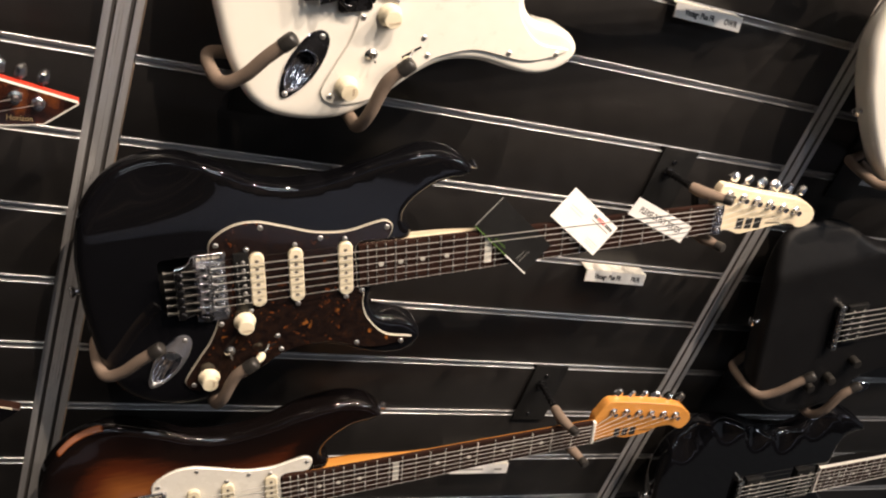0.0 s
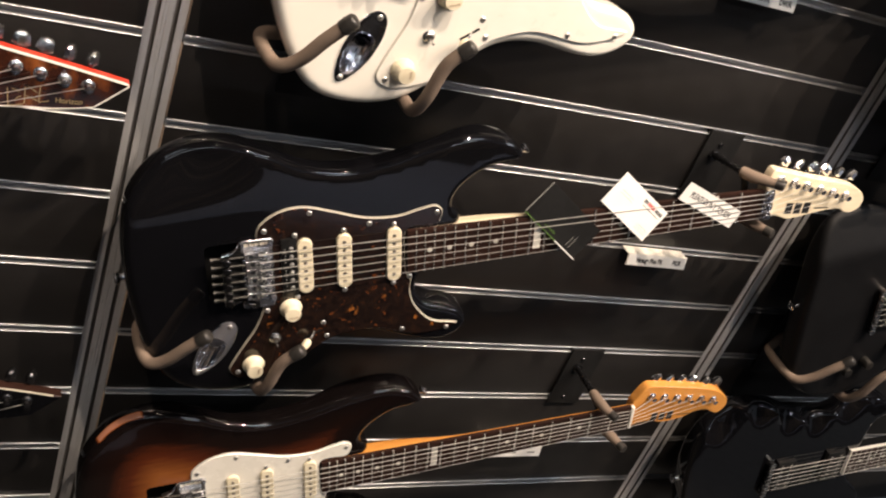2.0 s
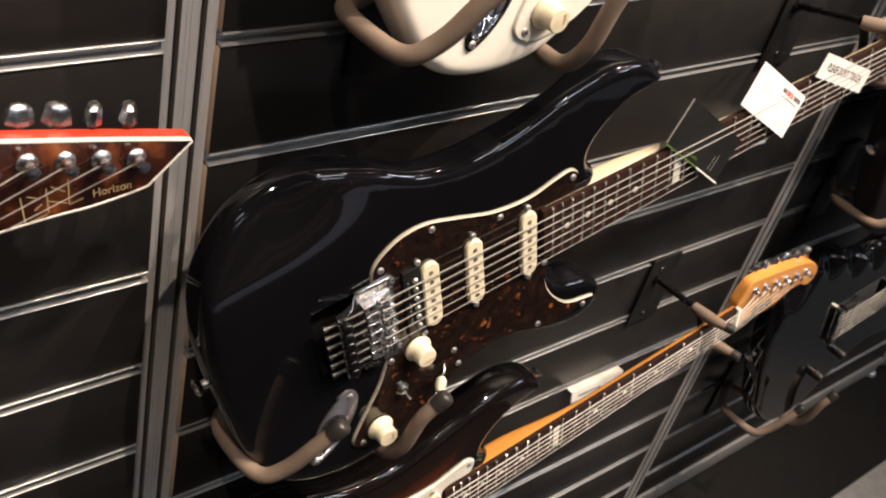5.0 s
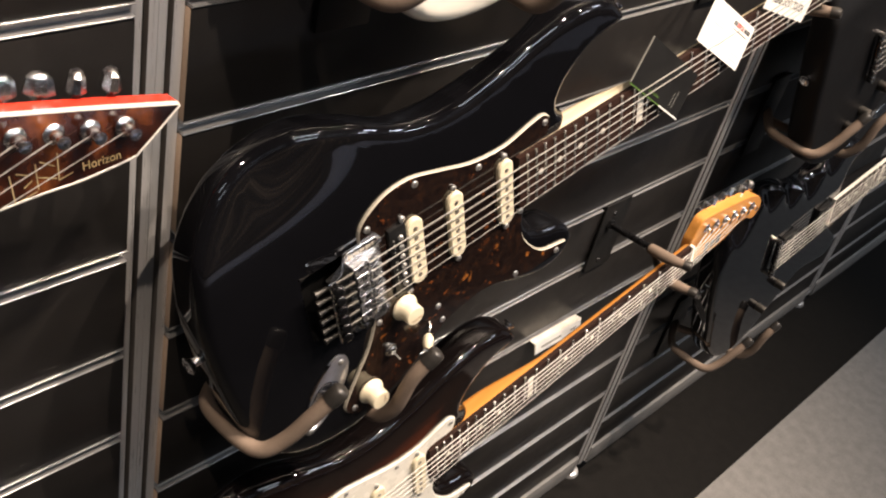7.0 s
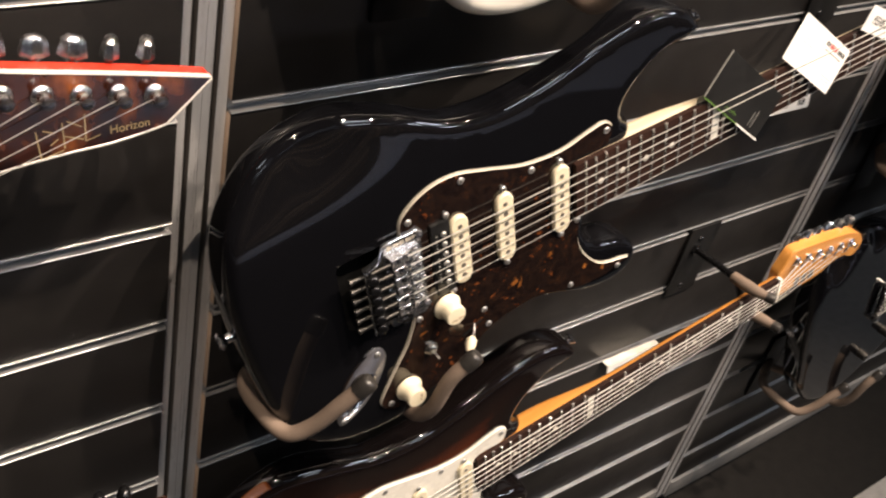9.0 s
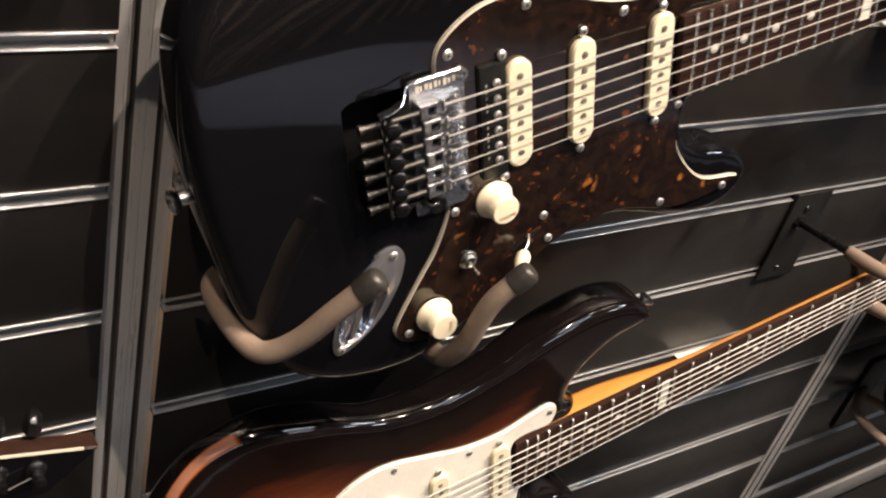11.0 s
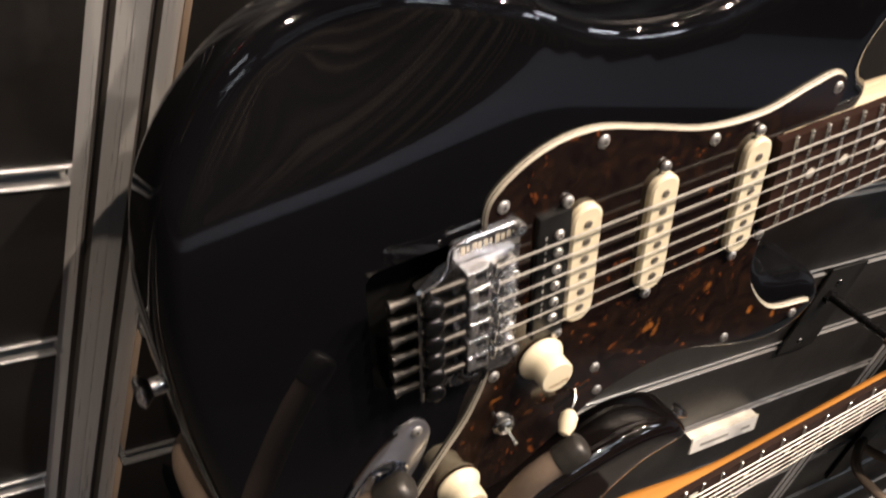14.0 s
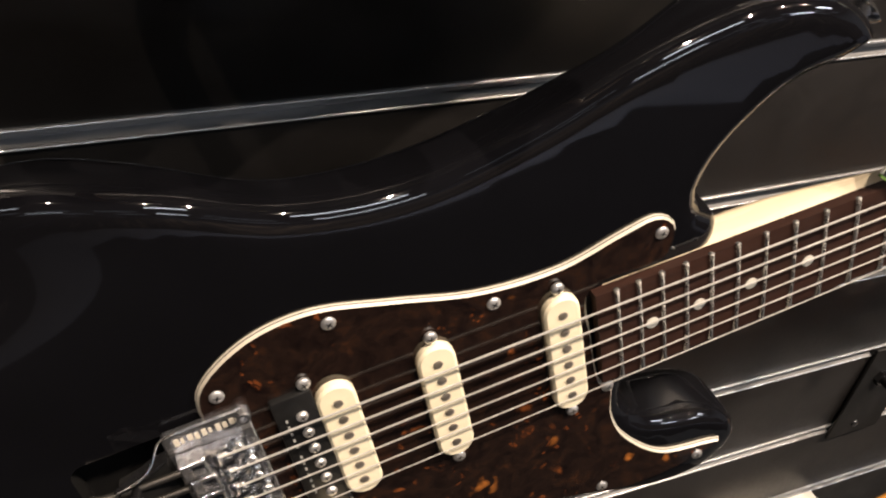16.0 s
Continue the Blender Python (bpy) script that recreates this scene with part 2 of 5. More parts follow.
def tortoise():
    """Dark brown celluloid with irregular amber and red flecks of two sizes."""
    m = material("tortoiseshell_plastic", (0.03, 0.01, 0.005), 0.10, coat=0.3)
    n, l, b = nodes_of(m)
    v = coords(m)
    bend = n.new("ShaderNodeTexNoise")
    bend.inputs["Scale"].default_value, bend.inputs["Detail"].default_value = 45, 3
    l.new(v, bend.inputs["Vector"])
    shift = n.new("ShaderNodeVectorMath")
    shift.operation = "MULTIPLY_ADD"
    l.new(bend.outputs["Color"], shift.inputs[0])
    shift.inputs[1].default_value = (0.030, 0.030, 0.030)
    l.new(v, shift.inputs[2])
    warped = shift.outputs["Vector"]
    a = noise_node(m, warped, 105, 6, 0.7)
    colour = ramp(m, a, [(0.34, (0.005, 0.003, 0.0028)), (0.54, (0.013, 0.0074, 0.0056)), (0.64, (0.021, 0.0098, 0.0058)), (0.78, (0.042, 0.017, 0.0085))])
    for scale, lo, hi, keep_scale, cut, tint in ((100, 0.06, 0.34, 40, 0.575, (0.24, 0.070, 0.018, 1)), (58, 0.03, 0.26, 26, 0.585, (0.50, 0.17, 0.034, 1)), (200, 0.05, 0.34, 60, 0.57, (0.15, 0.042, 0.012, 1))):
        vo = n.new("ShaderNodeTexVoronoi")
        vo.inputs["Scale"].default_value = scale
        l.new(warped, vo.inputs["Vector"])
        fleck = span(m, vo.outputs["Distance"], lo, hi, 1, 0)
        keep = span(m, noise_node(m, v, keep_scale, 2), cut, cut + 0.07, 0, 1)
        mul = n.new("ShaderNodeMath")
        mul.operation = "MULTIPLY"
        l.new(fleck, mul.inputs[0]), l.new(keep, mul.inputs[1])
        mix = n.new("ShaderNodeMix")
        mix.data_type = "RGBA"
        l.new(mul.outputs[0], mix.inputs["Factor"])
        l.new(colour, mix.inputs["A"])
        mix.inputs["B"].default_value = tint
        colour = mix.outputs["Result"]
    l.new(colour, b.inputs["Base Color"])
    return m


def sunburst():
    """Amber centre through red to black at the rim, by how far in from the rim the lacquer lies; the top stops colour
    the painted lit crescent.
    """
    m = material("sunburst_lacquer", (0.2, 0.05, 0.01), 0.05)
    n, l, b = nodes_of(m)
    at = n.new("ShaderNodeAttribute")
    at.attribute_name = "burst"
    v = coords(m, (1, 7, 1))
    grain = noise_node(m, v, 22, 5)
    add = n.new("ShaderNodeMath")
    add.operation = "MULTIPLY_ADD"
    l.new(grain, add.inputs[0])
    add.inputs[1].default_value = 0.16
    l.new(at.outputs["Fac"], add.inputs[2])
    col = ramp(m, add.outputs[0], [(0.10, (0.004, 0.003, 0.003)), (0.386, (0.009, 0.004, 0.003)), (0.607, (0.075, 0.017, 0.006)), (0.845, (0.23, 0.075, 0.018)), (0.96, (0.24, 0.085, 0.035)), (1.0, (0.27, 0.12, 0.075))])
    l.new(col, b.inputs["Base Color"])
    return m


TORT, BURST = tortoise(), sunburst()


# ---------------------------------------------------------------- mesh helpers
def mesh_object(name, bm, mats, parent=None, label="", smooth=True, sharp=38):
    me = bpy.data.meshes.new(name)
    bmesh.ops.recalc_face_normals(bm, faces=bm.faces)
    bm.to_mesh(me)
    bm.free()
    for m in mats if isinstance(mats, (list, tuple)) else [mats]:
        me.materials.append(m)
    if smooth:
        me.polygons.foreach_set("use_smooth", [True] * len(me.polygons))
        me.set_sharp_from_angle(angle=radians(sharp))
    ob = new(name, me)
    if parent:
        ob.parent = parent
    if label:
        ob["label"] = label
    return ob


def part(name, bm, mat, parent, label="", smooth=True, sharp=38):
    return mesh_object(name, bm, mat, parent, label, smooth, sharp)


def thing(name, label, category, group="", m=None):
    ob = new(name)
    ob.empty_display_size = 0.05
    if m:
        ob.matrix_world = m
    return tagged(ob, label, category, group)


def box(bm, x0, x1, y0, y1, z0, z1, bevel=0.0, mat=0):
    vs = [bm.verts.new((x, y, z)) for z in (z0, z1) for y in (y0, y1) for x in (x0, x1)]
    fs = [bm.faces.new([vs[i] for i in q]) for q in ((0, 2, 3, 1), (4, 5, 7, 6), (0, 1, 5, 4), (2, 6, 7, 3), (0, 4, 6, 2), (1, 3, 7, 5))]
    for f in fs:
        f.material_index = mat
    if bevel:
        es = list({e for f in fs for e in f.edges})
        bmesh.ops.bevel(bm, geom=es, offset=bevel, segments=2, profile=0.5, affect="EDGES")
    return bm


def lathe(bm, profile, base=(0, 0, 0), axis=(0, 0, 1), seg=24, mat=0):
    """A turned solid: profile is rows of radius and height along the axis."""
    q = Vector((0, 0, 1)).rotation_difference(Vector(axis)).to_matrix()
    rings = []
    for r, h in profile:
        rings.append([bm.verts.new(q @ Vector((r * math.cos(2 * math.pi * k / seg), r * math.sin(2 * math.pi * k / seg), h)) + Vector(base)) for k in range(seg)])
    for a, b in zip(rings, rings[1:]):
        for k in range(seg):
            bm.faces.new((a[k], a[(k + 1) % seg], b[(k + 1) % seg], b[k])).material_index = mat
    for ring in (rings[0], rings[-1]):
        bm.faces.new(ring).material_index = mat
    return bm


def rod(bm, a, b, r, seg=10, mat=0):
    a, b = Vector(a), Vector(b)
    return lathe(bm, [(r, 0), (r, (b - a).length)], a, (b - a).normalized(), seg, mat)


def tube(bm, path, radius, seg=14, caps=True):
    """A round bar along a path; radius is one number or one for each point."""
    path = [Vector(p) for p in path]
    radii = radius if isinstance(radius, (list, tuple)) else [radius] * len(path)
    side, rings = None, []
    for k, p in enumerate(path):
        d = (path[min(k + 1, len(path) - 1)] - path[max(k - 1, 0)]).normalized()
        if side is None:
            side = d.orthogonal().normalized()
        side = (side - d * side.dot(d)).normalized()
        other = d.cross(side)
        rings.append([bm.verts.new(p + radii[k] * (math.cos(2 * math.pi * j / seg) * side + math.sin(2 * math.pi * j / seg) * other)) for j in range(seg)])
    for a, b in zip(rings, rings[1:]):
        for j in range(seg):
            bm.faces.new((a[j], a[(j + 1) % seg], b[(j + 1) % seg], b[j]))
    if caps:
        bm.faces.new(rings[0]), bm.faces.new(rings[-1])
    return bm


def smooth_path(pts, n=10):
    """Catmull-Rom through the points, open."""
    pts = [Vector(p) for p in pts]
    p = [2 * pts[0] - pts[1], *pts, 2 * pts[-1] - pts[-2]]
    out = []
    for k in range(1, len(p) - 2):
        for j in range(n):
            t = j / n
            out.append(0.5 * (2 * p[k] + (p[k + 1] - p[k - 1]) * t + (2 * p[k - 1] - 5 * p[k] + 4 * p[k + 1] - p[k + 2]) * t * t + (3 * p[k] - p[k - 1] - 3 * p[k + 1] + p[k + 2]) * t**3))
    return out + [pts[-1]]


def closed_curve(pts, n):
    """An even closed outline, in metres, through control points in millimetres."""
    p = [Vector(q) / 1000 for q in pts]
    m, dense = len(p), []
    for k in range(m):
        a, b, c, d = p[k - 1], p[k], p[(k + 1) % m], p[(k + 2) % m]
        for j in range(24):
            t = j / 24
            dense.append(0.5 * (2 * b + (c - a) * t + (2 * a - 5 * b + 4 * c - d) * t * t + (3 * b - a - 3 * c + d) * t**3))
    dense.append(dense[0])
    run = [0.0]
    for a, b in zip(dense, dense[1:]):
        run.append(run[-1] + (b - a).length)
    out, k = [], 0
    for j in range(n):
        s = run[-1] * j / n
        while run[k + 1] < s:
            k += 1
        out.append(dense[k].lerp(dense[k + 1], (s - run[k]) / max(run[k + 1] - run[k], 1e-9)))
    return out


def inset(outline, d):
    """The outline moved inwards by d (clockwise or not)."""
    n = len(outline)
    area = sum(outline[k].x * outline[(k + 1) % n].y - outline[(k + 1) % n].x * outline[k].y for k in range(n))
    sign = 1 if area > 0 else -1
    out = []
    for k in range(n):
        t = (outline[(k + 1) % n] - outline[k - 1]).normalized()
        out.append(outline[k] + Vector((-t.y, t.x)) * (d[k] if isinstance(d, list) else d) * sign)
    return out


def plate(bm, outline, w0, w1, chamfer=0.0, top=0, edge=0):
    """A flat plate of the outline from w0 up to w1, its upper rim chamfered."""
    rows = [(outline, w0), (outline, w1 - chamfer)] + ([(inset(outline, chamfer), w1)] if chamfer else [])
    rings = [[bm.verts.new((p.x, p.y, w)) for p in o] for o, w in rows]
    n = len(outline)
    for a, b in zip(rings, rings[1:]):
        for k in range(n):
            bm.faces.new((a[k], a[(k + 1) % n], b[(k + 1) % n], b[k])).material_index = edge
    bm.faces.new(rings[0]).material_index = edge
    f = bm.faces.new(rings[-1])
    f.material_index = top
    bmesh.ops.triangulate(bm, faces=[f])
    return bm


def stadium(u, v, length, width, n=10):
    """A slot-shaped outline lying along v."""
    r, h = width / 2, length / 2 - width / 2
    a = [Vector((u + r * math.cos(math.pi * k / n), v + h + r * math.sin(math.pi * k / n))) for k in range(n + 1)]
    return a + [Vector((u - r * math.cos(math.pi * k / n), v - h - r * math.sin(math.pi * k / n))) for k in range(n + 1)]


def word(name, text, size, m, mat, parent, label="", bold=0.0):
    """Lettering in the built-in font, as a flat mesh."""
    cu = bpy.data.curves.new(name, "FONT")
    cu.body, cu.size, cu.extrude, cu.offset = text, size, 0.00005, size * bold
    cu.align_x, cu.align_y = "CENTER", "CENTER"
    tmp = new("lettering_curve", cu)
    me = bpy.data.meshes.new_from_object(tmp)
    bpy.data.objects.remove(tmp)
    me.materials.clear()
    me.materials.append(mat)
    ob = new(name, me)
    ob.parent = parent
    ob.matrix_local = m
    if label:
        ob["label"] = label
    return ob


# ---------------------------------------------------------------- the hall and the slat wall
FLOOR_EDGE = -0.183


def slab(name, x0, x1, y0, y1, z0, z1, mat, label):
    return tagged(mesh_object(name, box(bmesh.new(), x0, x1, y0, y1, z0, z1), mat, smooth=False), label, name.split("_")[0], kind="structure")


slab("floor", 1.05, 8, -1.15, 1.2, -0.1, 0.0, CARPET, "short grey exhibition carpet floor")
# unseen part of the floor, coloured darker so that rims reflect less
slab("floor_charcoal", -6, 1.05, -1.15, 1.2, -0.1, 0.0, DARKENED_CARPET, "unseen exhibition carpet floor, darkened to dim its reflections")
slab("floor_aisle", -6, 8, -2.55, -1.15, -0.1, 0.0, AISLE_CARPET, "dark exhibition carpet of the aisle")
# two unseen floor bands, added to give blue and black reflections
slab("floor_hall", -6, 8, -3.55, -2.55, -0.1, 0.0, BLUE_BAND, "unseen blue-grey floor band, added for its reflection in the lacquer")
slab("floor_far", -6, 8, -7, -3.55, -0.1, 0.0, DARK_CARPET, "unseen black floor band, added behind the blue one")
# unseen wall, added for the warm streaks in the lacquer
slab("wall_partition", -2.0, 8, -4.35, -4.25, 0, 2.3, STREAKED_STAND, "unseen brown wall across the aisle, streaked pale for warm reflections")
slab("floor_strip", -6, 8, FLOOR_EDGE, 0.9, 0.0, 0.004, DARK_CARPET, "black carpet strip along the display wall")
slab("ceiling", -6, 8, -7, 1.2, 4.6, 4.7, CEILING_M, "dark unlit exhibition hall ceiling")
slab("wall_back", -6, 8, -7.1, -7, 0, 4.6, HALL_STREAKS, "unseen hall wall, painted with pale streaks for reflections")
slab("wall_west", -6.1, -6, -7, 1.2, 0, 4.6, BOOTH_M, "dark grey side wall of the hall")
slab("wall_east", 8, 8.1, -7, 1.2, 0, 4.6, BRIGHT_BOOTH, "pale side wall of the hall")
slab("wall_north", -6, 8, 1.2, 1.3, 0, 4.6, BOOTH_M, "dark wall behind the display stand")

# rows of slim tube lights under the hall ceiling
for i, x in enumerate((-4.4, -2.9, -1.4, 0.1, 1.6, 3.1, 4.6, 6.1)):
    for j, y in enumerate((-6.0, -4.3)):
        lamp = slab("hall_light", x, x + 0.9, y - 0.03, y + 0.03, 4.40, 4.45, TUBE_LIGHT, "slim cool white tube light under the hall ceiling")

POST_W = 0.0415
SLOTS = [0.152 + 0.1 * k for k in range(23)]


def channel_mesh(x0, x1):
    bm = bmesh.new()
    bead = [(-0.0013 * math.sin(math.pi * k / 6), 0.0009 * math.cos(math.pi * k / 6)) for k in range(7)]
    prof = [(y, -0.0046 - z) for y, z in bead] + [(0.0065, -0.0034), (0.0065, 0.0034)] + [(y, 0.0046 - z) for y, z in bead] + [(0.0085, 0.0055), (0.0085, -0.0055)]
    ends = [[bm.verts.new((x, y, z)) for y, z in prof] for x in (x0, x1)]
    n = len(prof)
    for k in range(n):
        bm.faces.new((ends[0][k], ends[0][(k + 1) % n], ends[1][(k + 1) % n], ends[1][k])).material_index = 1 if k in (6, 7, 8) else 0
    bm.faces.new(ends[0]), bm.faces.new(ends[1])
    return bm


def slat_panel(name, x0, x1, ends=0):
    """One black slat panel: boards between aluminium slot channels, on a backing."""
    root = tagged(new(name), "black laminated slat wall panel with aluminium slots", "wall", kind="structure")
    root.location = (x0, 0, 0)
    w = x1 - x0
    part("backing", box(bmesh.new(), 0, w, 0.0185, 0.026, 0.08, 2.45), PANEL, root, smooth=False)
    board = part("board", box(bmesh.new(), 0, w, 0, 0.018, 0.0058, 0.0942, 0.0008, 0), [PANEL, MDF], root)
    for p in board.data.polygons:
        if abs(p.normal.x) > 0.9:
            p.material_index = ends
    chan = part("channel", channel_mesh(0.0006, w - 0.0006), [ALU_LONG, ALU_SLOT_SHADE], root, "bright aluminium slot channel")
    for k, z in enumerate(SLOTS):
        b, c = (board, chan) if k == 0 else (board.copy(), chan.copy())
        if k:
            scene.collection.objects.link(b), scene.collection.objects.link(c)
        b.location.z = c.location.z = z
    low = part("board", box(bmesh.new(), 0, w, 0, 0.018, 0.082, 0.1462, 0.0008), PANEL, root)
    rail = part("bottom_rail", box(bmesh.new(), 0, w, -0.004, 0.024, 0.034, 0.078, 0.002), RAIL, root, "dull grey bottom rail")
    return root


def post(name, x0, proud=0.0):
    """A grooved aluminium upright on a levelling foot."""
    root = tagged(new(name), "grooved aluminium upright between the panels on a levelling foot", "post", kind="structure")
    root.location = (x0, -proud, 0)
    bm = bmesh.new()
    e, d = 0.0004, 0.0065
    prof = [(e, 0.006), (0.0085, 0.006), (0.0085, 0.006 + d), (0.0135, 0.006 + d), (0.0135, 0.006), (0.0205, 0.006), (0.0205, 0.0068), (0.0212, 0.0068), (0.0212, 0.006), (0.0275, 0.006), (0.0275, 0.006 + d), (0.0325, 0.006 + d), (0.0325, 0.006), (POST_W - e, 0.006), (POST_W - e, 0.04), (e, 0.04)]
    ends = [[bm.verts.new((x, y, z)) for x, y in prof] for z in (0.045, 2.5)]
    n = len(prof)
    for k in range(n):
        f = bm.faces.new((ends[0][k], ends[0][(k + 1) % n], ends[1][(k + 1) % n], ends[1][k]))
        # recessed groove faces get the shaded colour
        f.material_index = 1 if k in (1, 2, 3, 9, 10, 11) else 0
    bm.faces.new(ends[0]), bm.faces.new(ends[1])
    part("profile", bm, [ALU, GROOVE_SHADE], root, smooth=False)
    bm = bmesh.new()
    lathe(bm, [(0.006, 0.012), (0.006, 0.05)], (POST_W / 2, 0.022, 0))
    part("foot_stud", bm, ALU, root)
    part("foot_pad", lathe(bmesh.new(), [(0.019, 0.0045), (0.020, 0.008), (0.018, 0.014), (0.008, 0.019)], (POST_W / 2, 0.022, 0)), ALU, root)
    return root


for k, x in enumerate((-0.9985, 0.0, 0.9865, 1.970)):
    post(f"upright_{k + 1}", x, 0.0065 if k > 1 else 0.0)
for k, (x0, x1) in enumerate(((-1.96, -0.9985), (-0.957, 0.0), (POST_W, 0.9865), (1.028, 1.970), (2.0115, 2.98))):
    slat_panel(f"wall_{k + 1}", x0, x1, int(k == 2))


# ---------------------------------------------------------------- guitars
# Local axes of a guitar: x along the strings from the bridge to the nut, y to the bass side, z out of the face.
BODY = [(-144, 10), (-142, 58), (-128, 107), (-90, 147), (-38, 159), (14, 145), (59, 122), (105, 113), (155, 119), (205, 132), (255, 138), (293, 128), (313, 106), (300, 98), (271, 94), (243, 77), (230, 60), (230, 48), (238, 40), (238, 29), (228, 12), (214, -10), (194, -30), (186, -50), (188, -66), (197, -78), (213, -86), (229, -91), (244, -101), (252, -116), (246, -130), (228, -140), (203, -139.5), (172, -129.5), (132, -113), (95, -111.5), (62, -123), (28, -147), (-20, -169), (-73, -164), (-113, -139), (-133, -92), (-141, -40)]
GUARD = [(-1, 47), (7, 62), (29, 74), (55, 75.5), (86, 65.5), (122, 53), (158, 49.5), (188, 55.5), (205, 57.5), (214, 49), (211, 36), (204, 31), (172, 30), (170, 0), (172, -30), (178, -38), (177, -58), (184, -80), (204, -104), (234, -113), (237, -117), (212, -123), (182, -122), (136, -106), (112, -104), (78, -110), (48, -128), (14, -146), (-20, -150), (-36, -145), (-43, -136), (-41, -126), (-24, -100), (-10, -80), (0, -58), (2, -46), (2, -15), (2, 15)]
HEAD = [(0, 21), (3, 31), (10, 46), (27, 42), (80, 25), (128, 11.5), (150, 0), (161, -14.5), (159, -27), (147, -34), (134, -32.5), (127, -27), (116, -25), (98, -25.5), (74, -28.5), (46, -31), (34, -26), (20, -21), (0, -21)]
LONG_HEAD = [(0, 21), (6, 33), (20, 51), (36, 50.5), (92, 36), (134, 23), (158, 10.5), (173, -8), (173, -23), (162, -33), (152, -31), (139, -22), (118, -20), (95, -28), (65, -30), (52, -27), (38, -21), (20, -21), (0, -21)]
POINTED_HEAD = [(0, 21), (14, 34), (34, 58), (44, 59), (93, 39), (140, 20), (185, 1), (193, -2.5), (194, -4), (187, -8), (163, -21), (155, -23.5), (124, -22), (98, -18), (60, -14), (30, -15), (0, -21)]
DEEP_WAIST = {(203, -139.5): (203, -143), (172, -129.5): (172, -134.5), (132, -113): (132, -119), (95, -111.5): (95, -116), (62, -123): (64, -126.5), (-20, -169): (-20, -166), (-73, -164): (-73, -161.5)}
WHITE_BODY = [DEEP_WAIST.get(p, p) for p in BODY]
SLIM_BODY = [*BODY[:1], (-141, 54), (-125, 101), (-89, 140), (-40, 154), (14, 143), *BODY[6:]]
SCALE, THICK = 0.648, 0.042


def soft_step(x, a, b):
    t = min(max((x - a) / (b - a), 0), 1)
    return t * t * (3 - 2 * t)


def soft_max(x, s):
    return s * math.log1p(math.exp(min(x / s, 40)))


def carve(u, v):
    """How far the front is cut away, in metres: the forearm slope."""
    d = (v - 0.100) * 0.96 - (u + 0.03) * 0.12
    return 0.29 * soft_max(d, 0.007) * soft_step(-u, -0.045, 0.075)


def belly(u, v):
    """How far the back is cut away, in metres: the hollow behind the waist."""
    return 0.42 * soft_max(v - 0.094, 0.004) * soft_step(u, -0.02, 0.07) * soft_step(-u, -0.26, -0.19)


def short_belly(u, v):
    """The same hollow, run out before the horn."""
    return 0.42 * soft_max(v - 0.094, 0.004) * soft_step(u, -0.02, 0.07) * soft_step(-u, -0.215, -0.115)


def inside(outline, u, v):
    odd = False
    for a, b in zip(outline, outline[1:] + outline[:1]):
        if (a.y > v) != (b.y > v) and u < (b.x - a.x) * (v - a.y) / (b.y - a.y) + a.x:
            odd = not odd
    return odd


def round_rect(u0, u1, v0, v1, r, n=6):
    out = []
    for cu, cv, a0 in ((u1 - r, v1 - r, 0), (u0 + r, v1 - r, 90), (u0 + r, v0 + r, 180), (u1 - r, v0 + r, 270)):
        out += [Vector((cu + r * math.cos(radians(a0 + 90 * k / n)), cv + r * math.sin(radians(a0 + 90 * k / n)))) for k in range(n + 1)]
    return out


def body_mesh(control, carving, radius=0.011, holes=(), hollowed=lambda u, v: 0.0):
    from_edge = closed_curve(control, 220)
    n, bm, steps = len(from_edge), bmesh.new(), 6
    front = []
    for k in range(steps + 1):
        a = math.pi / 2 * k / steps
        # the rim is rounded tighter in the lower cutaway and round its horn
        tight = [1 - 0.30 * soft_step(p.x, 0.155, 0.185) * soft_step(-p.y, 0.0, 0.05) for p in from_edge]
        front.append((inset(from_edge, [radius * q * (1 - math.cos(a)) for q in tight]), -radius + radius * math.sin(a)))
    rows = [(o, -THICK - w) for o, w in reversed(front)] + front
    rings = []
    for o, w in rows:
        rings.append([bm.verts.new((p.x, p.y, w - (carving(p.x, p.y) if w > -0.02 else -hollowed(p.x, p.y)))) for p in o])
    for a, b in zip(rings, rings[1:]):
        for k in range(n):
            bm.faces.new((a[k], a[(k + 1) % n], b[(k + 1) % n], b[k]))
    bm.faces.new(rings[0])
    rim = front[-1][0]
    inner = inset(rim, 0.003)
    # the flat of the front: an even grid inside the rim, so that the carving can bend it
    from mathutils.geometry import delaunay_2d_cdt
    grid, step = [], 0.0065
    for i in range(int(0.50 / step)):
        for j in range(int(0.37 / step)):
            u, v = -0.155 + i * step, -0.185 + j * step
            if inside(inner, u, v):
                grid.append(Vector((u, v)))
    pts, lines = list(rim) + grid, [(k, (k + 1) % n) for k in range(n)]
    for h in holes:
        lines += [(len(pts) + k, len(pts) + (k + 1) % len(h)) for k in range(len(h))]
        pts += h
    verts, _, faces, origin, _, _ = delaunay_2d_cdt(pts, lines, [], 1, 1e-6)
    vs = []
    for p, o in zip(verts, origin):
        vs.append(rings[-1][o[0]] if o and o[0] < n else bm.verts.new((p.x, p.y, -carving(p.x, p.y))))
    for f in faces:
        mid = sum((verts[k] for k in f), Vector((0, 0))) / len(f)
        if any(inside(h, mid.x, mid.y) for h in holes):
            continue
        try:
            bm.faces.new([vs[k] for k in f])
        except ValueError:
            pass
    return bm, from_edge


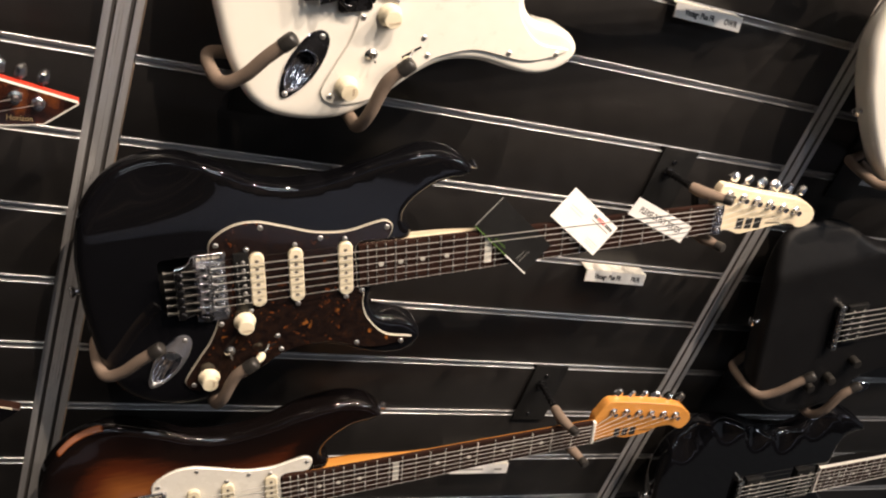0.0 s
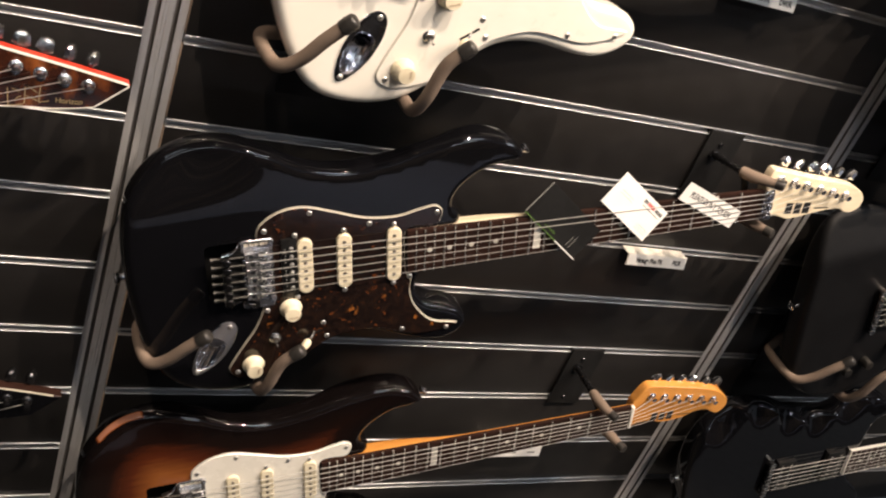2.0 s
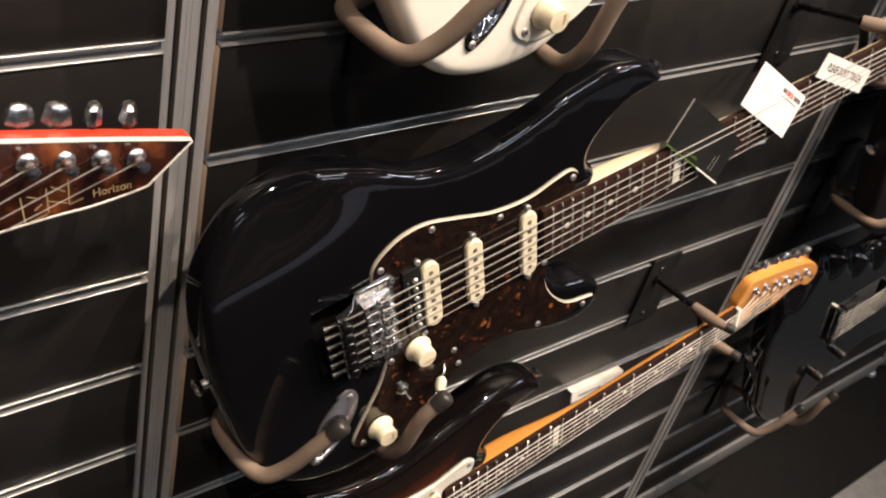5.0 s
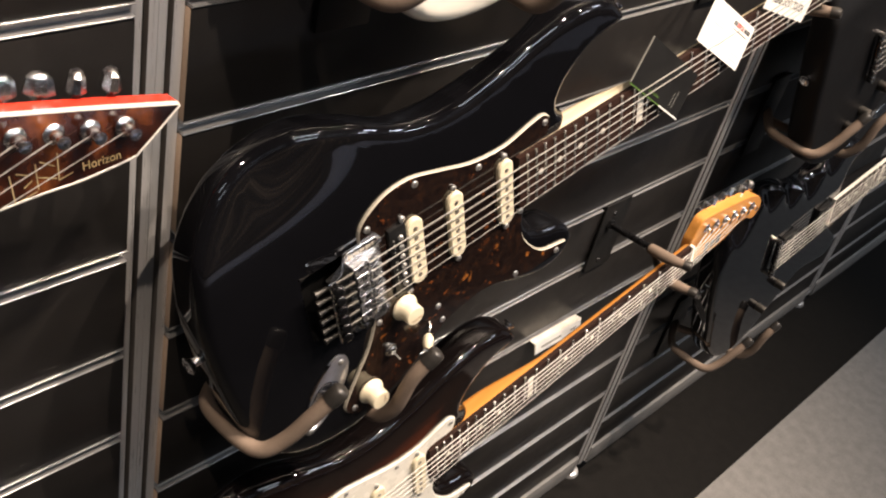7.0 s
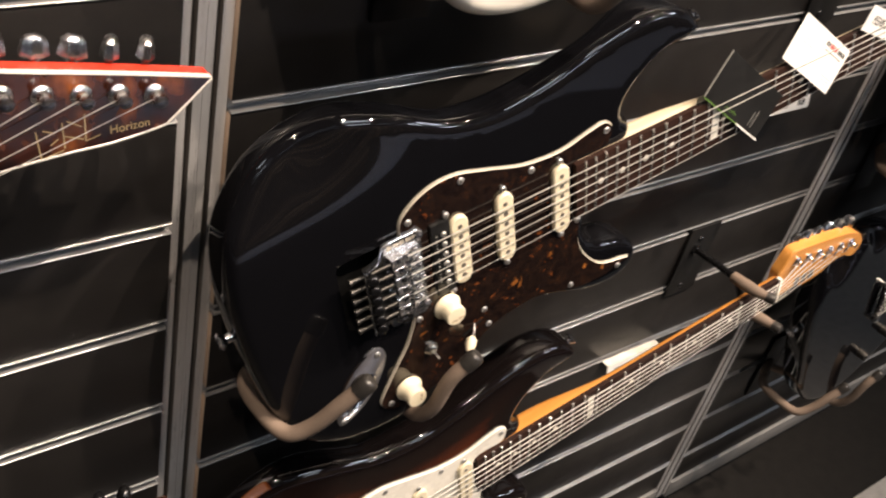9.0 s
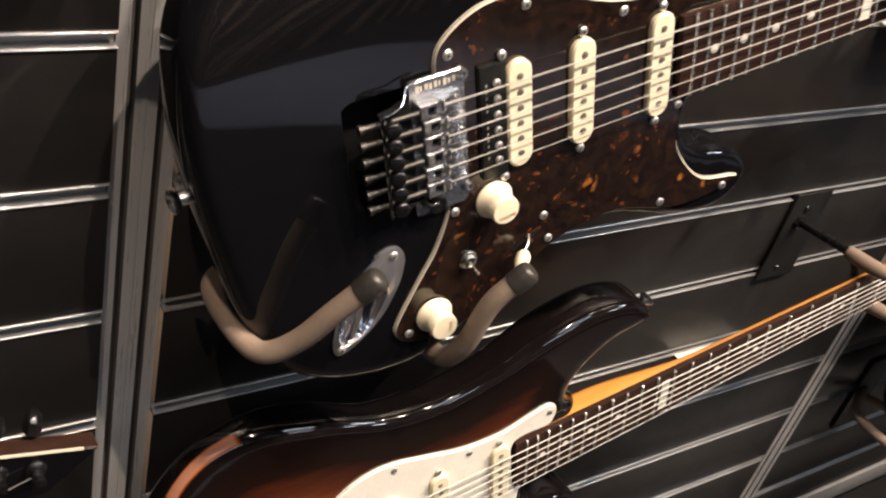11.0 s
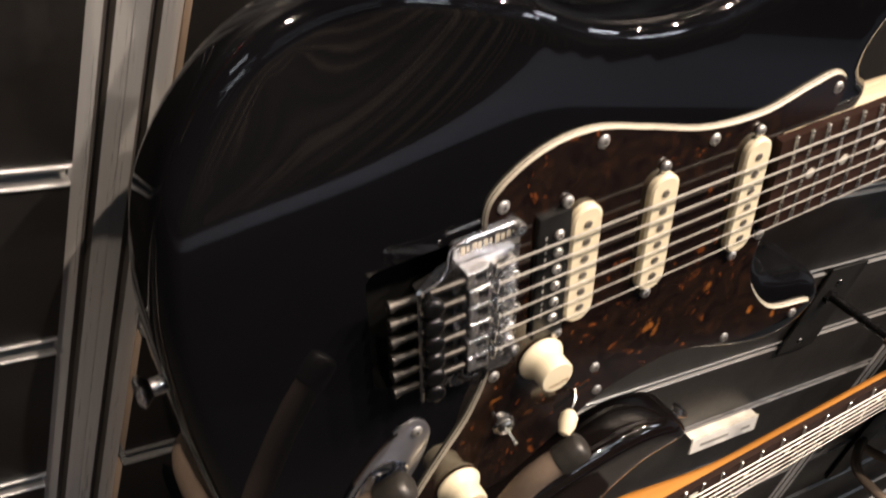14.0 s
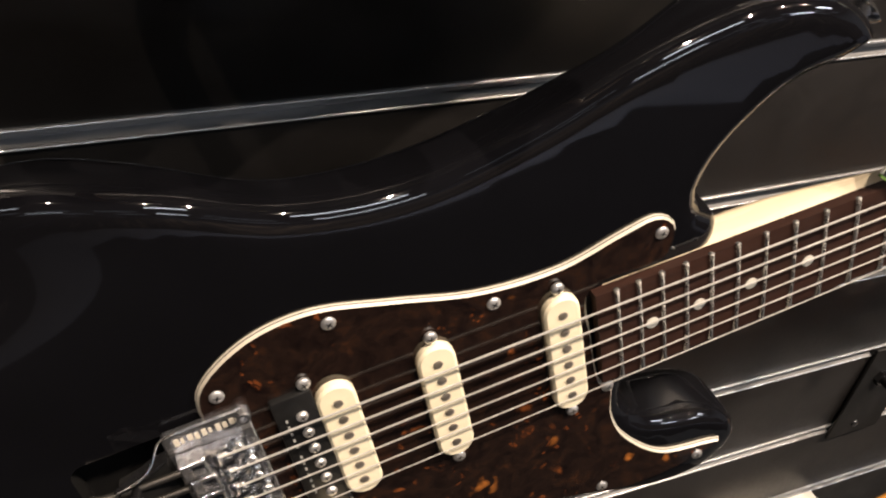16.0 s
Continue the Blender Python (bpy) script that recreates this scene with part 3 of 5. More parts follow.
def burst_and_lit_rim(me, outline):
    at = me.attributes.new("burst", "FLOAT", "POINT")
    e = np.array([(p.x, p.y) for p in outline])
    co = np.empty(len(me.vertices) * 3)
    me.vertices.foreach_get("co", co)
    co = co.reshape(-1, 3)
    d = np.sqrt(((co[:, None, :2] - e[None]) ** 2).sum(-1)).min(1) * (co[:, 2] > -0.030)
    value = np.clip(d / 0.105, 0, 1) * 0.85
    # a reddish lit crescent is painted along the rim of the forearm slope
    cut = np.array([carve(u, v) for u, v, _ in co])
    value = np.where((cut > 0.0075) & (d < 0.0035) & (co[:, 2] + cut > -0.0095) & (co[:, 0] > -0.105) & (co[:, 0] < -0.05), 1.0, value)
    at.data.foreach_set("value", value.astype(np.float32))


def screw(bm, u, v, w, r=0.0032, mat=0):
    """A domed screw head; a flat dark cross stands for the shade of its recess."""
    lathe(bm, [(r, w - 0.001), (r, w + 0.0004), (r * 0.8, w + 0.0011), (r * 0.35, w + 0.0014)], (u, v, 0), seg=12, mat=mat)
    for k in range(2):
        a = 0.4 + 300 * u + math.pi / 2 * k
        d, e = Vector((math.cos(a), math.sin(a), 0)) * r * 0.50, Vector((-math.sin(a), math.cos(a), 0)) * r * 0.08
        p = Vector((u, v, w + 0.00150))
        bm.faces.new([bm.verts.new(q) for q in (p - d - e, p + d - e, p + d + e, p - d + e)]).material_index = 1
    return bm


SCREW_MATS = [SCREW_STEEL, BLACK_METAL]


def neck_parts(root, wood, nut_mat, head, head_mat, inlays, bound=None, locking=False, start=0.172):
    """Neck with fingerboard, frets, nut and a headstock with six tuners in line."""
    top = 0.0065
    half = lambda u: 0.0213 + (0.0285 - 0.0213) * (SCALE - u) / (SCALE - 0.18)  # noqa: E731
    bm, rings = bmesh.new(), []
    for k in range(26):
        u = start + 0.006 + (SCALE - start - 0.006) * k / 25
        h, t = half(u), 0.0120 + 0.003 * (1 - k / 25) + 0.013 * soft_step(-u, -0.38, -0.25)
        full = 1 - 0.60 * soft_step(-u, -0.40, -0.26)
        slim = 1 - 0.08 * soft_step(u, 0.30, 0.40)
        row = [(u, h * slim * math.cos(math.pi * j / 12), top - 0.006 - t * abs(math.sin(math.pi * j / 12)) ** full) for j in range(13)]
        rings.append([bm.verts.new(p) for p in row])
    for a, b in zip(rings, rings[1:]):
        for j in range(12):
            bm.faces.new((a[j], a[j + 1], b[j + 1], b[j]))
        bm.faces.new((a[12], a[0], b[0], b[12]))
    bm.faces.new(rings[0]), bm.faces.new(rings[-1])
    neck = part("neck", bm, wood, root)
    bm = bmesh.new()
    rings = []
    for k in range(2):
        u = (start, SCALE - 0.003)[k]
        h = half(u)
        row = [(u, h * c, top - 0.0009 * c * c) for c in (-1, -0.6, -0.2, 0.2, 0.6, 1)] + [(u, h, top - 0.0062), (u, -h, top - 0.0062)]
        rings.append([bm.verts.new(p) for p in row])
    for j in range(8):
        bm.faces.new((rings[0][j], rings[0][(j + 1) % 8], rings[1][(j + 1) % 8], rings[1][j]))
    bm.faces.new(rings[0]), bm.faces.new(rings[1])
    part("fingerboard", bm, ROSEWOOD, neck, "dark rosewood fingerboard")
    if bound:
        bm = bmesh.new()
        for s in (-1, 1):
            a, b = half(start), half(SCALE - 0.003)
            vs = [bm.verts.new((u, s * (h + o), w)) for w in (top - 0.006, top - 0.0004) for u, h in ((start, a), (SCALE - 0.003, b)) for o in (-0.0002, 0.0018)]
            for q in ((0, 1, 3, 2), (4, 6, 7, 5), (0, 4, 5, 1), (2, 3, 7, 6), (0, 2, 6, 4), (1, 5, 7, 3)):
                bm.faces.new([vs[i] for i in q])
        box(bm, start - 0.0025, start, -half(start) - 0.0018, half(start) + 0.0018, top - 0.006, top + 0.0002)
        part("binding", bm, bound, neck, "white edge binding", False)
    for k in range(1, 23):
        u = SCALE * 2 ** (-k / 12)
        if u < start + 0.004:
            break
        h = half(u) + 0.0001
        bm = tube(bmesh.new(), [(u, h * c, top + 0.0001 - 0.0009 * c * c) for c in (-1.02, -1, -0.98, -0.6, -0.2, 0.2, 0.6, 0.98, 1, 1.02)], [0.0007, 0.0015, 0.0014, *[0.00105] * 4, 0.0014, 0.0015, 0.0007], 8)
        part("fret", bm, FRET_WIRE, neck)
    fr = lambda k: SCALE * (2 ** (-k / 12) + 2 ** (-(k - 1) / 12)) / 2  # noqa: E731
    for k in (3, 5, 7, 9, 12, 15, 17, 19, 21):
        if inlays == "dots":
            if k != 12:
                v = 0.0
                part("inlay_dot", lathe(bmesh.new(), [(0.0032, top - 0.001), (0.0032, top + 0.0002)], (fr(k), v, 0), seg=14), PEARL, neck)
        if k == 12:
            part("inlay_bar", box(bmesh.new(), fr(12) - 0.0045, fr(12) + 0.0045, -0.018, 0.018, top - 0.001, top + 0.0001), PEARL, neck)
    if locking:
        nut = part("locking_nut", box(bmesh.new(), SCALE - 0.004, SCALE + 0.011, -0.0215, 0.0215, top - 0.005, top + 0.003, 0.001), CHROME, neck, "chrome locking nut with three clamps")
        for v in (-0.014, 0, 0.014):
            b = box(bmesh.new(), SCALE - 0.002, SCALE + 0.009, v - 0.0055, v + 0.0055, top + 0.003, top + 0.0068, 0.0012)
            lathe(b, [(0.003, top + 0.0065), (0.003, top + 0.0098), (0.0018, top + 0.0098), (0.0018, top + 0.0075)], (SCALE + 0.0035, v, 0), seg=12)
            part("clamp", b, CHROME, neck)
    else:
        part("nut", box(bmesh.new(), SCALE - 0.003, SCALE + 0.0015, -0.0215, 0.0215, top - 0.005, top + 0.0022, 0.0006), nut_mat, neck)
    face = top - 0.0045
    out = closed_curve(head, 90)
    out = [Vector((p.x + SCALE, p.y)) for p in out]
    bm = plate(bmesh.new(), out, face - 0.0145, face, 0.0012, 0, 1)
    stock = part("headstock", bm, head_mat, root)
    return neck, stock, face, top


def tuners(stock, face, places, ups, mat=None, post_h=0.010):
    """Six machine heads in line: a post on the face, a button past the upper edge."""
    m = mat or CHROME
    for (u, v), (bu, bv) in zip(places, ups):
        bm = bmesh.new()
        lathe(bm, [(0.0066, face - 0.0005), (0.0066, face + 0.0016), (0.0054, face + 0.0030), (0.0042, face + 0.0036), (0.0040, face + post_h * 0.55), (0.0032, face + post_h * 0.7), (0.0040, face + post_h), (0.0024, face + post_h + 0.0006)], (u, v, 0), seg=14)
        d = Vector((bu - u, bv - v, 0))
        e = d.normalized()
        lathe(bm, [(0.0028, 0), (0.0028, d.length - 0.005)], (u, v, face - 0.019), e, 10)
        lathe(bm, [(0.0075, 0), (0.0075, 0.006)], (u, v, face - 0.0225), (0, 0, 1), 12)
        # button: a flattened barrel with facets and chamfered ends, each turned its own way
        c = Vector((bu, bv, face - 0.019))
        turn = (0.3, 0.7, 0.12, -0.3, 1.15, 1.3)[places.index((u, v)) % 6]
        side, deep = Vector((-e.y, e.x, 0)), Vector((0, 0, 1))
        side, deep = side * math.cos(turn) + deep * math.sin(turn), deep * math.cos(turn) - side * math.sin(turn)
        rows = [(-0.0090, 0.0026), (-0.0070, 0.0050), (-0.0042, 0.0095), (0.0044, 0.0076), (0.0072, 0.0050), (0.0079, 0.0032)]
        rings = [[bm.verts.new(c + e * q + side * r * math.cos(math.pi * (j + 0.5) / 4) + deep * 0.66 * r * math.sin(math.pi * (j + 0.5) / 4)) for j in range(8)] for q, r in rows]
        for a, b in zip(rings, rings[1:]):
            for j in range(8):
                bm.faces.new((a[j], a[(j + 1) % 8], b[(j + 1) % 8], b[j]))
        bm.faces.new(rings[0]), bm.faces.new(rings[-1])
        part("tuner", bm, m, stock, "black machine head" if m is BLACK_METAL else "polished chrome machine head", sharp=28)


def strings(root, top, bridge_u, nut_half, posts, bridge_half=0.0263, h0=0.0108):
    for k in range(6):
        s = 1 - 2 * k / 5
        a, b = (bridge_u, bridge_half * s, h0), (SCALE + 0.002, nut_half * s, top + 0.0032)
        p = posts[k]
        r = 0.00059 - 0.00006 * k
        part("string", tube(bmesh.new(), [a, b, (p[0], p[1], top + 0.001)], r, 6), WOUND, root)


def single_coil(root, u, cover, screws=True, length=0.0725, width=0.0172):
    pk = part("pickup", plate(bmesh.new(), stadium(u, 0, length, width), 0.001, 0.0068, 0.0012), cover, root)
    for k in range(6):
        v = 0.0262 * (1 - 2 * k / 5)
        part("pole_piece", lathe(bmesh.new(), [(0.0022, 0.0062), (0.0022, 0.0072), (0.0018, 0.0074), (0.0008, 0.00745)], (u, v, 0), seg=12), POLE, pk)
    if screws:
        for s in (-1, 1):
            part("height_screw", screw(bmesh.new(), u, s * (length / 2 + 0.0040), 0.0042, 0.0030), SCREW_MATS, pk)
    return pk


def humbucker(root, u, mat=None, frame_mat=None, poles=NICKEL):
    m = mat or BLACK_PLASTIC
    fr = part("pickup", box(bmesh.new(), u - 0.0185, u + 0.0185, -0.0355, 0.0355, -0.001, 0.0075, 0.0015), m, root)
    for du in (-0.0095, 0.0095):
        for k in range(6):
            v = 0.0262 * (1 - 2 * k / 5)
            part("pole_piece", lathe(bmesh.new(), [(0.0025, 0.007), (0.0025, 0.0085), (0.0012, 0.0086)], (u + du, v, 0), seg=12), poles, fr)
    return fr


def knob(root, u, v, mat, lettering="", turn=12):
    """A flared plastic control knob."""
    k = part("knob", lathe(bmesh.new(), [(0.0128, 0.0035), (0.0130, 0.0048), (0.0122, 0.0062), (0.0098, 0.0088), (0.0095, 0.012), (0.0095, 0.0182), (0.0088, 0.0193), (0.003, 0.0196)], (u, v, 0), seg=32), mat, root)
    if lettering:
        word("lettering", lettering, 0.0031, Matrix.Translation((u, v, 0.0198)) @ pose(0, 0, 0, 0, 0, turn) @ Matrix.Translation((0.0005, -0.0040, 0)), BROWN_INK, k)
    return k


def metal_knob(root, u, v, mat, r=0.0095, base=0.0):
    return part("knob", lathe(bmesh.new(), [(r, base), (r * 1.02, base + 0.002), (r * 0.94, base + 0.014), (r * 0.85, base + 0.0165), (r * 0.4, base + 0.017)], (u, v, 0), seg=20), mat, root)


JACK_C, JACK_ANG = Vector((-0.0586, -0.1002)), math.atan2(0.065, 0.048)
CAVITY = round_rect(-0.0575, -0.010, -0.034, 0.039, 0.007)


def boat(s, shift=0.0, n=72):
    """The boat-shaped outline of the jack plate, scaled and moved along its length."""
    out = []
    for k in range(n):
        t = 2 * math.pi * k / n
        x = 0.0415 * s * math.copysign(abs(math.cos(t)) ** (0.8 if math.cos(t) > 0 else 1.12), math.cos(t))
        taper = 1.08 if x > 0 else 1.08 - 0.25 * (x / 0.04) ** 2
        y = 0.0155 * s * math.sin(t) * taper
        x += shift - (0.010 if s < 0.7 else 0.0)
        out.append(JACK_C + Vector((x * math.cos(JACK_ANG) - y * math.sin(JACK_ANG), x * math.sin(JACK_ANG) + y * math.cos(JACK_ANG))))
    return out


def hollow(s, shift=0.0, n=72):
    """The opening in the jack plate: squared at its upper end, pointed at the lower one."""
    out = []
    for k in range(n):
        t = 2 * math.pi * k / n
        c, q = math.cos(t), math.sin(t)
        x = 0.0235 * s * math.copysign(abs(c) ** (0.5 if c > 0 else 1.05), c)
        y = 0.0124 * s * math.copysign(abs(q) ** (0.75 if c > 0 else 1.0), q) * (1.0 if c > 0 else 1 - 0.22 * c * c)
        x += shift - 0.0090
        out.append(JACK_C + Vector((x * math.cos(JACK_ANG) - y * math.sin(JACK_ANG), x * math.sin(JACK_ANG) + y * math.cos(JACK_ANG))))
    return out


def jack_cup(root, mat=None):
    """A boat-shaped jack plate with a ridged hollow, set askew on the lower bout."""
    m = mat or JACK_PLATE
    bm = bmesh.new()
    along, across = Vector((math.cos(JACK_ANG), math.sin(JACK_ANG))), Vector((-math.sin(JACK_ANG), math.cos(JACK_ANG)))

    def trough(p):
        """Depth of the cup: a round-bottomed trough that runs out at the lower end and stops at a wall at the upper one."""
        x, q = along.dot(p - JACK_C) + 0.0090, across.dot(p - JACK_C)
        c = min(0.999, (x / 0.0235) ** 2 if x > 0 else (-x / 0.0235) ** 0.952)
        wide = 0.0124 * (math.sqrt(1 - c * c) ** 0.75 if x > 0 else math.sqrt(1 - c * c) * (1 - 0.22 * c * c))
        deep = 0.0025 + 0.0095 * soft_step(x, -0.0235, 0.012)
        return -deep * math.sqrt(max(0.0, 1 - (q / wide) ** 2)) * soft_step(0.0235 - x, 0.0, 0.004) + 0.00035 * math.cos(2 * math.pi * q / 0.0042)

    rows = [(boat(1.0), 0.0), (boat(1.0), 0.0012), (boat(0.96), 0.0020), (hollow(1.07), 0.0021), (hollow(1.03), 0.0026), (hollow(0.99), 0.0014)]
    rings = [[bm.verts.new((p.x, p.y, w)) for p in o] for o, w in rows]
    for size in (0.97, 0.94, 0.90, 0.85, 0.78, 0.70, 0.62, 0.54, 0.46, 0.38, 0.30, 0.22, 0.14, 0.06):
        rings.append([bm.verts.new((p.x, p.y, 0.0008 + trough(p))) for p in hollow(size)])
    for a, b in zip(rings, rings[1:]):
        for k in range(72):
            bm.faces.new((a[k], a[(k + 1) % 72], b[(k + 1) % 72], b[k]))
    bm.faces.new(rings[-1])
    for f in bm.faces:
        f.material_index = int(f.calc_center_median().z > 0.0021 or (f.calc_center_median().z < 0.0018 and (f.calc_center_median().xy - JACK_C).length < 0.034))
    jp = part("jack_plate", bm, [m, POLISHED], root, "boat-shaped polished jack plate")
    d = Vector((math.cos(JACK_ANG), math.sin(JACK_ANG)))
    for s in (0.0355, -0.0365):
        p = JACK_C + d * s
        part("screw", screw(bmesh.new(), p.x, p.y, 0.0020, 0.0032), SCREW_MATS, jp)
    p = JACK_C + d * 0.003
    part("jack_socket", lathe(bmesh.new(), [(0.0062, -0.010), (0.0062, -0.0035), (0.0046, -0.003), (0.0046, -0.009)], (p.x, p.y, 0), (d.x * -0.45, d.y * -0.45, 1), 20), m, jp)
    return jp


def locking_tremolo(root, dark=False):
    """A double-locking tremolo: base plate, six saddles, string lock screws, fine tuners and arm socket."""
    bm = bmesh.new()
    rings = [[bm.verts.new((p.x, p.y, w)) for p in o] for o, w in ((CAVITY, 0.0), (CAVITY, -0.014))]
    for k in range(len(CAVITY)):
        bm.faces.new((rings[0][k], rings[0][(k + 1) % len(CAVITY)], rings[1][(k + 1) % len(CAVITY)], rings[1][k]))
    bm.faces.new(rings[1])
    part("tremolo_cavity", bm, VOID, root, "dark routed recess")
    plate_m, saddle_m = (BLACK_METAL, BLACK_METAL) if dark else (BRIDGE_PLATE, SADDLE)
    bm = plate(bmesh.new(), round_rect(-0.019, 0.0165, -0.0365, 0.0425, 0.003), 0.0022, 0.0050, 0.0007)
    plate(bm, round_rect(-0.020, 0.0155, -0.0485, -0.0330, 0.004), 0.0018, 0.0044, 0.0007)
    for v in (-0.0372, 0.0388):
        lathe(bm, [(0.0034, 0.0), (0.0034, 0.0070), (0.0028, 0.0080), (0.0017, 0.0080), (0.0016, 0.0064)], (0.0145, v, 0), seg=16)
    tr = part("tremolo", bm, plate_m, root, "black locking tremolo bridge" if dark else "chrome locking tremolo bridge")
    # raised rear block that carries the fine tuners, blackened as the shade of its gaps
    bm = bmesh.new()
    prof = [(-0.018, 0.004), (-0.020, 0.0072), (-0.0365, 0.0112), (-0.0398, 0.0116), (-0.0392, 0.0070), (-0.022, 0.003)]
    ends = [[bm.verts.new((u, v, w)) for u, w in prof] for v in (-0.0315, 0.0315)]
    for k in range(6):
        bm.faces.new((ends[0][k], ends[0][(k + 1) % 6], ends[1][(k + 1) % 6], ends[1][k]))
    bm.faces.new(ends[0]), bm.faces.new(ends[1])
    part("tail_block", bm, VOID, tr, "fine tuner block, blackened to give the dark gaps")
    part("tail_bar", tube(bmesh.new(), [(-0.0404, -0.034, 0.0152), (-0.0404, 0.034, 0.0152)], 0.0009, 8), CHROME, tr)
    for k in range(6):
        v = 0.0263 * (1 - 2 * k / 5)
        step = 0.0015 * (1 - abs(k - 2.5) / 2.5) + 0.0008 * (k % 2)
        b, o = bmesh.new(), step
        # a frame round a square well, and in front of it the sloping rest that the string lies on
        loops = []
        for u0, u1, e, w in ((-0.0160, -0.0050, 0.0047, 0.0056), (-0.0160, -0.0050, 0.0047, 0.0128), (-0.0154, -0.0056, 0.0042, 0.0133), (-0.0118, -0.0062, 0.0029, 0.0133), (-0.0118, -0.0062, 0.0029, 0.0062)):
            loops.append([b.verts.new((u + o, v + q, w)) for u, q in ((u0, -e), (u1, -e), (u1, e), (u0, e))])
        for p, q in zip(loops, loops[1:]):
            for c in range(4):
                b.faces.new((p[c], p[(c + 1) % 4], q[(c + 1) % 4], q[c]))
        b.faces.new(loops[0]), b.faces.new(loops[-1])
        part("saddle", b, saddle_m, tr)
        prof = [(-4.6, 5.4), (-4.6, 11.4), (-3.2, 10.6), (-2.2, 11.4), (-1.2, 12.3), (0.2, 11.2), (1.0, 10.2), (2.2, 11.3), (3.5, 10.0), (3.9, 7.2), (6.0, 7.6), (12, 6.8), (12, 5.2)]
        b = bmesh.new()
        ends = [[b.verts.new((x / 1000 + o, v + e, z / 1000)) for x, z in prof] for e in (-0.0040, 0.0040)]
        for q in range(len(prof)):
            b.faces.new((ends[0][q], ends[0][(q + 1) % len(prof)], ends[1][(q + 1) % len(prof)], ends[1][q]))
        bmesh.ops.triangulate(b, faces=[b.faces.new(ends[0]), b.faces.new(ends[1])])
        for q in (-0.0031, 0.0031):
            box(b, 0.0012 + o, 0.0046 + o, v + q - 0.0011, v + q + 0.0011, 0.0085, 0.0112, 0.0004)
        lathe(b, [(0.0013, -0.0034), (0.0016, -0.0030), (0.0016, 0.0030), (0.0013, 0.0034)], (-0.0015 + o, v, 0.0113), (0, 1, 0), 10)
        part("string_rest", b, saddle_m if dark else WORN_CHROME, tr)
        part("saddle_screw", lathe(bmesh.new(), [(0.0029, 0.0060), (0.0029, 0.0096), (0.0024, 0.0102), (0.0015, 0.0102), (0.0014, 0.0080)], (0.0082 + o * 2, v, 0), seg=8), BLACK_METAL if dark else WORN_CHROME, tr)
        # near-black block fills the well in place of its shade
        part("saddle_well_shade", box(bmesh.new(), -0.0117 + o, -0.0063 + o, v - 0.0028, v + 0.0028, 0.0063, 0.0085), BLACK_METAL, tr, "dark block put in the saddle well as its shade", False)
        b = rod(bmesh.new(), (-0.016, v, 0.0110), (-0.039, v * 1.01, 0.0105), 0.0016, 12)
        lathe(b, [(0.0019, 0), (0.0019, 0.007), (0.0021, 0.0100), (0.0030, 0.0130), (0.0031, 0.0138), (0.0028, 0.0142), (0.0014, 0.0142), (0.0013, 0.012)], (-0.0385, v * 1.02, 0.0105), (-1, 0, -0.05), 14)
        part("lock_screw", b, SMOKED, tr)
        b = lathe(bmesh.new(), [(0.0022, 0.009), (0.0022, 0.0172), (0.0046, 0.0174), (0.0049, 0.0182), (0.0049, 0.0202), (0.0046, 0.0212), (0.0041, 0.0217), (0.0030, 0.0219)], (-0.0322, v, 0), (-0.20, 0, 1), 18)
        part("fine_tuner", b, BLACK_METAL, tr)
    b = lathe(bmesh.new(), [(0.0056, 0.004), (0.0056, 0.0060), (0.0050, 0.0068), (0.0034, 0.0068), (0.0032, 0.0046)], (-0.0075, -0.0410, 0), seg=18)
    part("arm_socket", b, BLACK_METAL if dark else CHROME, tr)
    b = tube(bmesh.new(), smooth_path([(-0.0075, -0.0410, 0.0072), (-0.0125, -0.0400, 0.0078), (-0.0165, -0.0365, 0.0082), (-0.0175, -0.0325, 0.0085)], 5), 0.0022, 10)
    lathe(b, [(0.0062, 0.0050), (0.0062, 0.0082), (0.0056, 0.0092), (0.0036, 0.0092), (0.0034, 0.0060)], (-0.0075, -0.0410, 0), seg=18)
    part("arm_collar", b, BLACK_METAL, tr, "black collar of the tremolo arm")
    # solid black plug imitates the shaded hole
    part("socket_hole_shade", lathe(bmesh.new(), [(0.0033, 0.0045), (0.0033, 0.0088)], (-0.0075, -0.0410, 0), seg=14), VOID, tr, "black plug standing for the shade in the arm hole")
    b = bmesh.new()
    for k, l in enumerate((0.0022, 0.0012, 0.0021, 0.0017, 0.0020, 0.0012, 0.0021, 0.0018, 0.0020)):
        box(b, -0.0145 + 0.0029 * k, -0.0145 + 0.0029 * k + l, 0.0352 + 0.0004 * (k % 3), 0.0392 - 0.0005 * (k % 2), 0.0050, 0.0052)
    tagged(part("maker_mark", b, AGED_PLY, tr, smooth=False), kind="stuff")
    side = [(-0.019, 0.003), (-0.019, 0.008), (-0.027, 0.0125), (-0.0408, 0.0162), (-0.0408, 0.0138), (-0.026, 0.005)]
    for v in (-0.0335, 0.0325):
        b = bmesh.new()
        ends = [[b.verts.new((u, v + d, w)) for u, w in side] for d in (0, 0.0012)]
        for k in range(6):
            b.faces.new((ends[0][k], ends[0][(k + 1) % 6], ends[1][(k + 1) % 6], ends[1][k]))
        b.faces.new(ends[0]), b.faces.new(ends[1])
        part("cheek", b, BLACK_METAL, tr, smooth=False)
    clip = smooth_path([(-0.012, 0.0432, 0.0046), (-0.020, 0.0415, 0.0060), (-0.0245, 0.0368, 0.0105), (-0.0300, 0.0345, 0.0140), (-0.0400, 0.0335, 0.0160)], 5)
